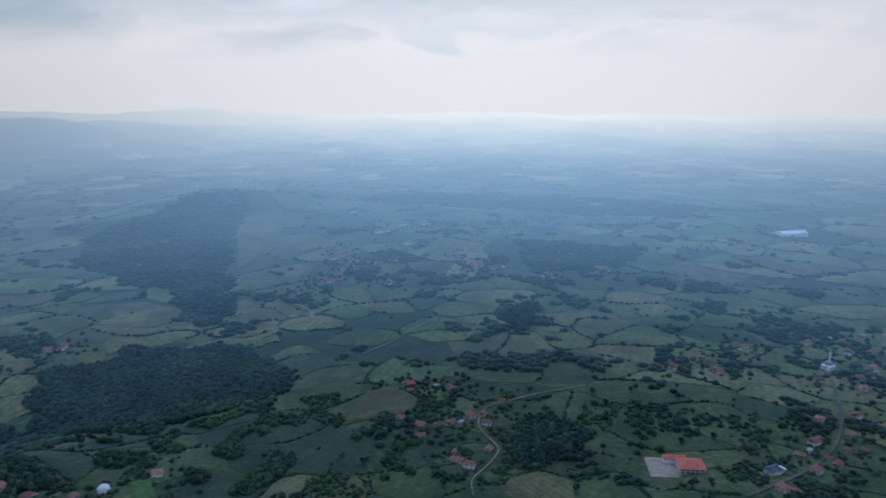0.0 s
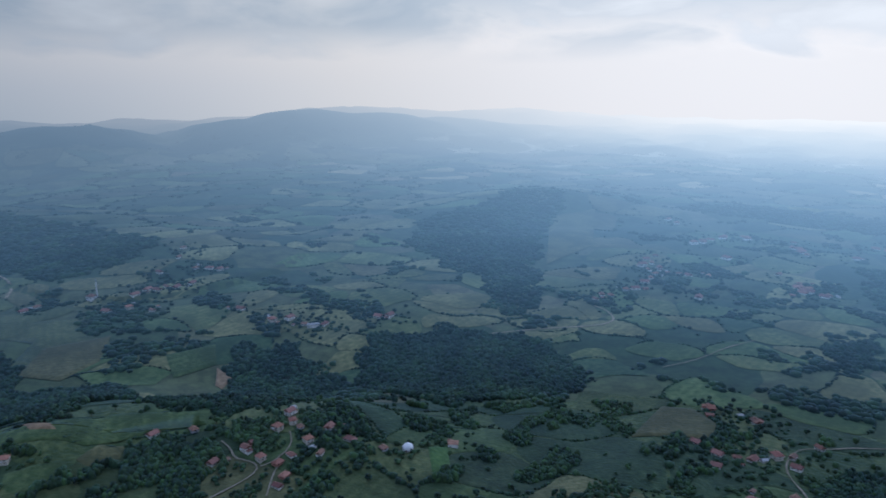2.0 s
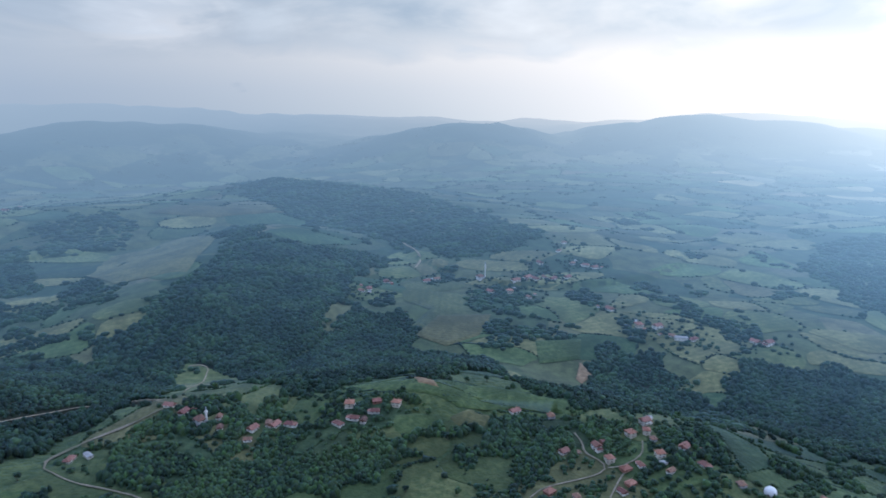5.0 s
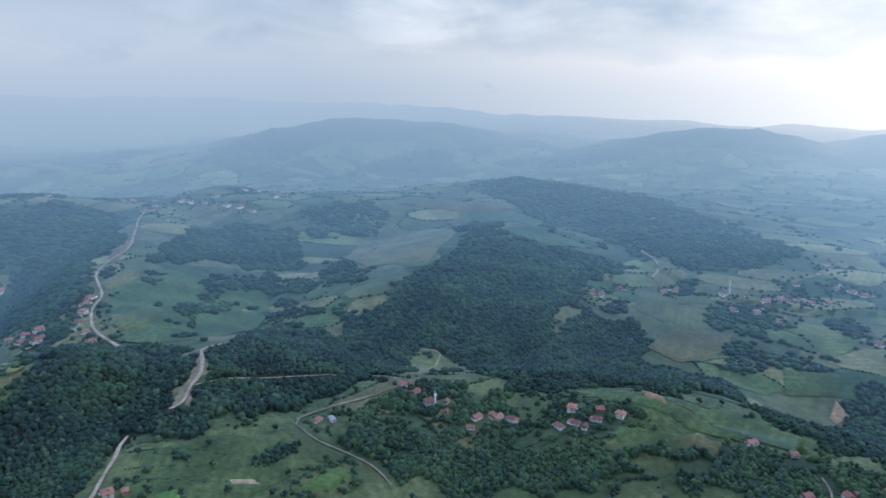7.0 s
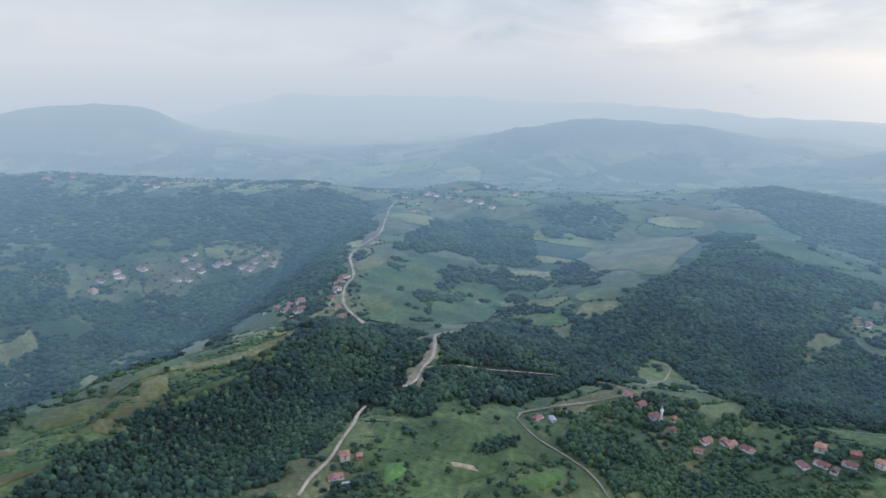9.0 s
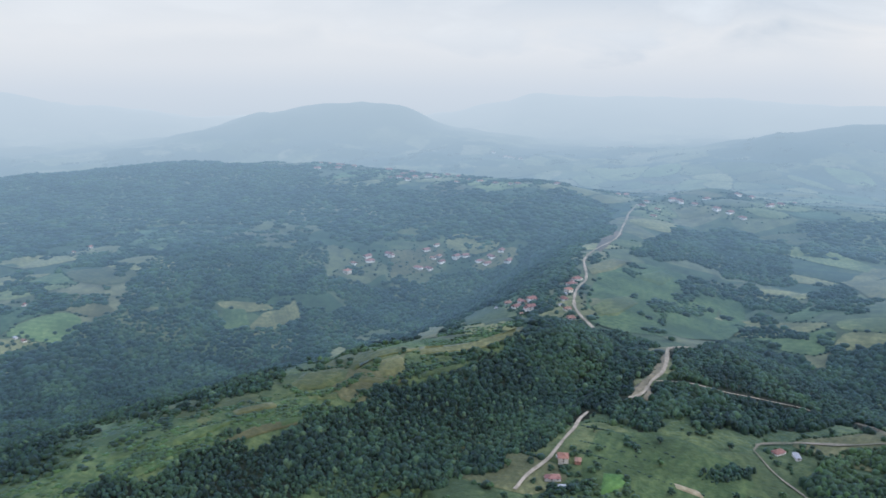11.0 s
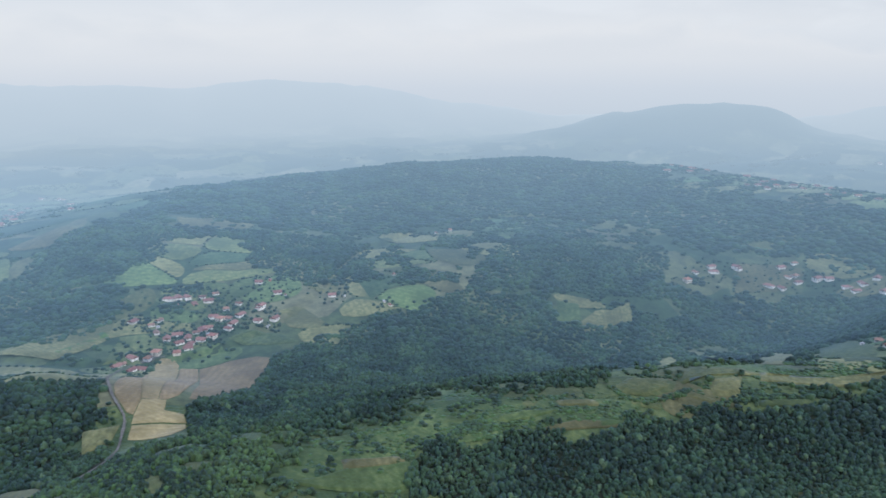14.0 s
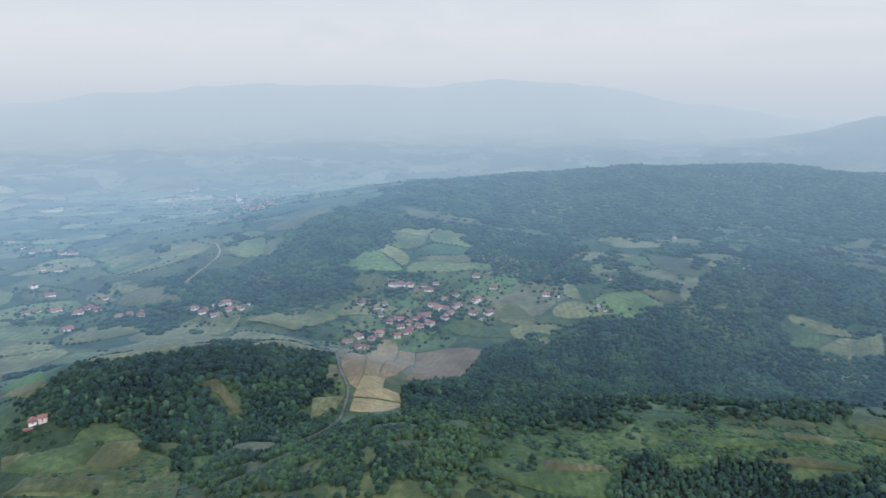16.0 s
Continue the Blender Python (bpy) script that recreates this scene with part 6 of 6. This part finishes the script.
def shed(w, d, tall, wall, roof):
    base = new("shed")
    part("wall", box(-w / 2, -d / 2, -1.8, w / 2, d / 2, tall, 0.04), wall, base)
    part("roof", hip_roof(w, d, tall - 0.03, d * 0.22, 0.35, 1.0, 0.15), roof, base)
    part("door", box(-0.9, -d / 2 - 0.06, 0.0, 0.9, -d / 2 + 0.05, 2.0), TIMBER, base)
    return base


SHEDS = [(6.2, 4.6, 2.5, 0, 3, "white shed with a grey sheet-metal roof in a yard"), (5.2, 4.2, 2.3, 2, 2, "grey shed with an old brown tiled roof"),
         (8.0, 5.0, 2.8, 3, 0, "brick barn with a red tiled roof beside a house")]
shed_models = [tagged(shed(w, d, h_, WALLS[a], ROOFS[b]), words, "shed", "village sheds") for w, d, h_, a, b, words in SHEDS]
rest = [m for u, v, m in yards if np.hypot(ROAD_PTS[:, 0] - u, ROAD_PTS[:, 1] - v).min() > 7 and np.hypot(HOUSE_XY[:, 0] - u, HOUSE_XY[:, 1] - v).min() > 9]
for k, m in enumerate(rest):
    if k < 3:
        shed_models[k].matrix_basis = m
    else:
        made = copy_thing(shed_models[rng.randint(3)], m)
        if m.translation.xy.length > DISTANT:
            set_hazed(made)


def stand(name, key, turn=0.0, lift=0.3):
    x, y = place(*SINGLES[key])
    ob = new(name)
    ob.matrix_basis = pose(x, y, float(ground_z(x, y)) + lift, 0, 0, turn)
    return ob


# ---- places of prayer ----
def minaret(base, x, y, tall, wide):
    tower = part("minaret", lathe([(wide * 1.5, -3), (wide * 1.5, 3.5), (wide, 5), (wide * 0.95, tall * 0.66), (wide * 0.95, tall * 0.68)], 12, x, y), WHITE, base, "slim white minaret")
    part("gallery", lathe([(wide * 1.0, tall * 0.66), (wide * 1.7, tall * 0.68), (wide * 1.7, tall * 0.72), (wide * 1.6, tall * 0.72), (wide * 1.6, tall * 0.69)], 12, x, y), WHITE, tower)
    part("lantern", lathe([(wide * 0.8, tall * 0.68), (wide * 0.8, tall * 0.82)], 12, x, y), WHITE, tower)
    part("spire", lathe([(wide * 1.05, tall * 0.82), (wide * 0.5, tall * 0.92), (0.05, tall)], 12, x, y), LEAD, tower, "pointed lead spire")


def mosque(key, w, d, tall, domed, spire, turn, wall=WHITE):
    base = stand("mosque", key, turn)
    part("hall", box(-w / 2, -d / 2, -3, w / 2, d / 2, tall, 0.08), wall, base)
    if domed:
        part("cornice", box(-w / 2 - 0.4, -d / 2 - 0.4, tall, w / 2 + 0.4, d / 2 + 0.4, tall + 0.5), WHITE, base)
        part("drum", lathe([(w * 0.42, tall + 0.4), (w * 0.42, tall + 2.0)], 20), WHITE, base)
        part("dome", lathe([(w * 0.42 * math.cos(k * 0.19), tall + 2.0 + w * 0.36 * math.sin(k * 0.19)) for k in range(9)], 20), LEAD, base, "round grey lead dome")
    else:
        part("roof", hip_roof(w, d, tall, 3.4, 0.8, 0.1), ROOFS[2], base)
    windows(base, w, d, 2)
    minaret(base, w / 2 + 1.4, d / 2 - 2, spire, 0.95)
    if SINGLES[key][1] > DISTANT:
        set_hazed(base)
    return base


tagged(mosque("mosque_old", 10, 9, 5.6, False, 19, 20), "white mosque with a brown hipped roof and minaret", "mosque")
tagged(mosque("mosque_tall", 12, 12, 6, False, 34, 0), "small white mosque with a tall slim minaret", "mosque")
tagged(mosque("mosque_dome", 11, 11, 5.4, True, 25, 30), "domed white mosque beside the village road", "mosque")
tagged(mosque("mosque_far", 15, 14, 7, True, 34, 10), "distant white mosque with a dome and minaret", "mosque")

# ---- buildings of their own kind ----
ob = stand("dome_house", "dome_house", 15)
tagged(ob, "white faceted dome house standing in the fields", "dome house")
part("base_wall", lathe([(4.9, -2), (4.9, 1.4)], 12), WHITE, ob)
part("shell", lathe([(5.4, 1.2), (5.4, 2.6), (4.7, 4.5), (3.3, 5.9), (1.7, 6.7), (0.4, 7.0)], 10), WHITE, ob, "faceted white shell")
part("door", box(-0.7, -5.45, 0.2, 0.7, -4.5, 2.4), TIMBER, ob)
for k in range(5):
    an = 0.9 + k * 1.05
    part("window", box(4.7 * math.sin(an) - 0.75, -4.7 * math.cos(an) - 0.75, 2.2, 4.7 * math.sin(an) + 0.75, -4.7 * math.cos(an) + 0.75, 3.5), GLASS, ob)

ob = stand("school", "school", -4, 0.9)
tagged(ob, "low cream school with orange hipped roofs by a concrete yard", "school")
part("wall", box(2, -9, -3, 24, 9, 5.6, 0.06), WALLS[1], ob)
bm = hip_roof(22, 18, 5.5, 3.4, 0.8, 0.35)
bmesh.ops.translate(bm, verts=bm.verts[:], vec=(13, 0, 0))
SCHOOL_TILE = speckled("bright_orange_tile", (0.36, 0.105, 0.065), (0.50, 0.165, 0.105), 0.6, 0.8, 0, 0.3, (0.30, 0.09, 0.06))
part("roof", bm, SCHOOL_TILE, ob)
part("wing", box(-8, 9.2, -3, 12, 17, 4.2, 0.06), WALLS[0], ob)
bm = hip_roof(20, 7.8, 4.1, 2.2, 0.6, 0.6)
bmesh.ops.translate(bm, verts=bm.verts[:], vec=(2, 13.1, 0))
part("wing_roof", bm, SCHOOL_TILE, ob)
for k in range(5):
    for z in (1.2, 3.8):
        part("window", box(3.4 + k * 4.1, -9.08, z, 5.8 + k * 4.1, -8.92, z + 1.4), GLASS, ob)
yard = stand("yard", "school", -4, 0.0)
part("court", box(-24, -14, -5, 1.8, 19, 1.0, 0.1), CONCRETE, yard)
part("apron", box(1.9, -14, -5, 30, -9.2, 1.0, 0.1), CONCRETE, yard)
tagged(yard, "pale concrete school yard", "yard")

ob = stand("villa", "modern", 25)
tagged(ob, "modern villa with dark blue-grey sheet roofs and white walls", "villa")
part("wall", box(-6.5, -4.5, -3, 6.5, 4.5, 4.2, 0.06), WALLS[0], ob)
SLATE = speckled("blue_slate_sheet", (0.05, 0.065, 0.10), (0.09, 0.11, 0.16), 0.4, 0.5)
part("roof", hip_roof(13, 9, 4.1, 2.6, 0.7, 0.6), SLATE, ob)
part("garage", box(6.6, -3.5, -3, 11.5, 2.5, 2.8, 0.05), WALLS[0], ob)
part("garage_roof", box(6.55, -3.9, 2.8, 12.0, 2.9, 3.05), WALLS[0], ob)
windows(ob, 13, 9, 1)


def block(name, key, w, d, tall, turn, label, category, roof=3, cover=None, wall=0):
    ob = stand(name, key, turn)
    part("wall", box(-w / 2, -d / 2, -3, w / 2, d / 2, tall, 0.06), cover or WALLS[wall], ob)
    part("roof", hip_roof(w, d, tall - 0.05, min(w, d) * 0.16, 0.5, 1.0 if roof == 3 else 0.5), cover or ROOFS[roof], ob)
    windows(ob, w, d, max(1, int(tall / 3)))
    if SINGLES[key][1] > DISTANT:
        set_hazed(ob)
    return tagged(ob, label, category)


block("farm_hall", "white_block", 17, 8, 4.5, 40, "long white farm hall with a pale roof", "farm building")
block("white_hall", "white_hall", 10, 4.5, 2.8, 15, "small white outbuilding with a sheet-metal roof", "outbuilding")
block("depot", "depot", 60, 24, 8.0, 10, "long white depot building in the plain", "depot", 3, WHITE)
block("stone_house", "stone_house", 9, 8, 4.0, 20, "old grey house with a weathered roof", "house", 2)
block("shed", "shed_blue", 6.5, 5, 2.4, 10, "small brick shed with an old brown roof", "shed", 2, wall=3)
block("factory", "factory_a", 100, 36, 9.0, 5, "long white factory hall on the far plain", "factory", 3, WHITE)
block("factory", "factory_b", 70, 30, 9.0, 15, "white factory hall on the far plain", "factory", 3, WHITE)
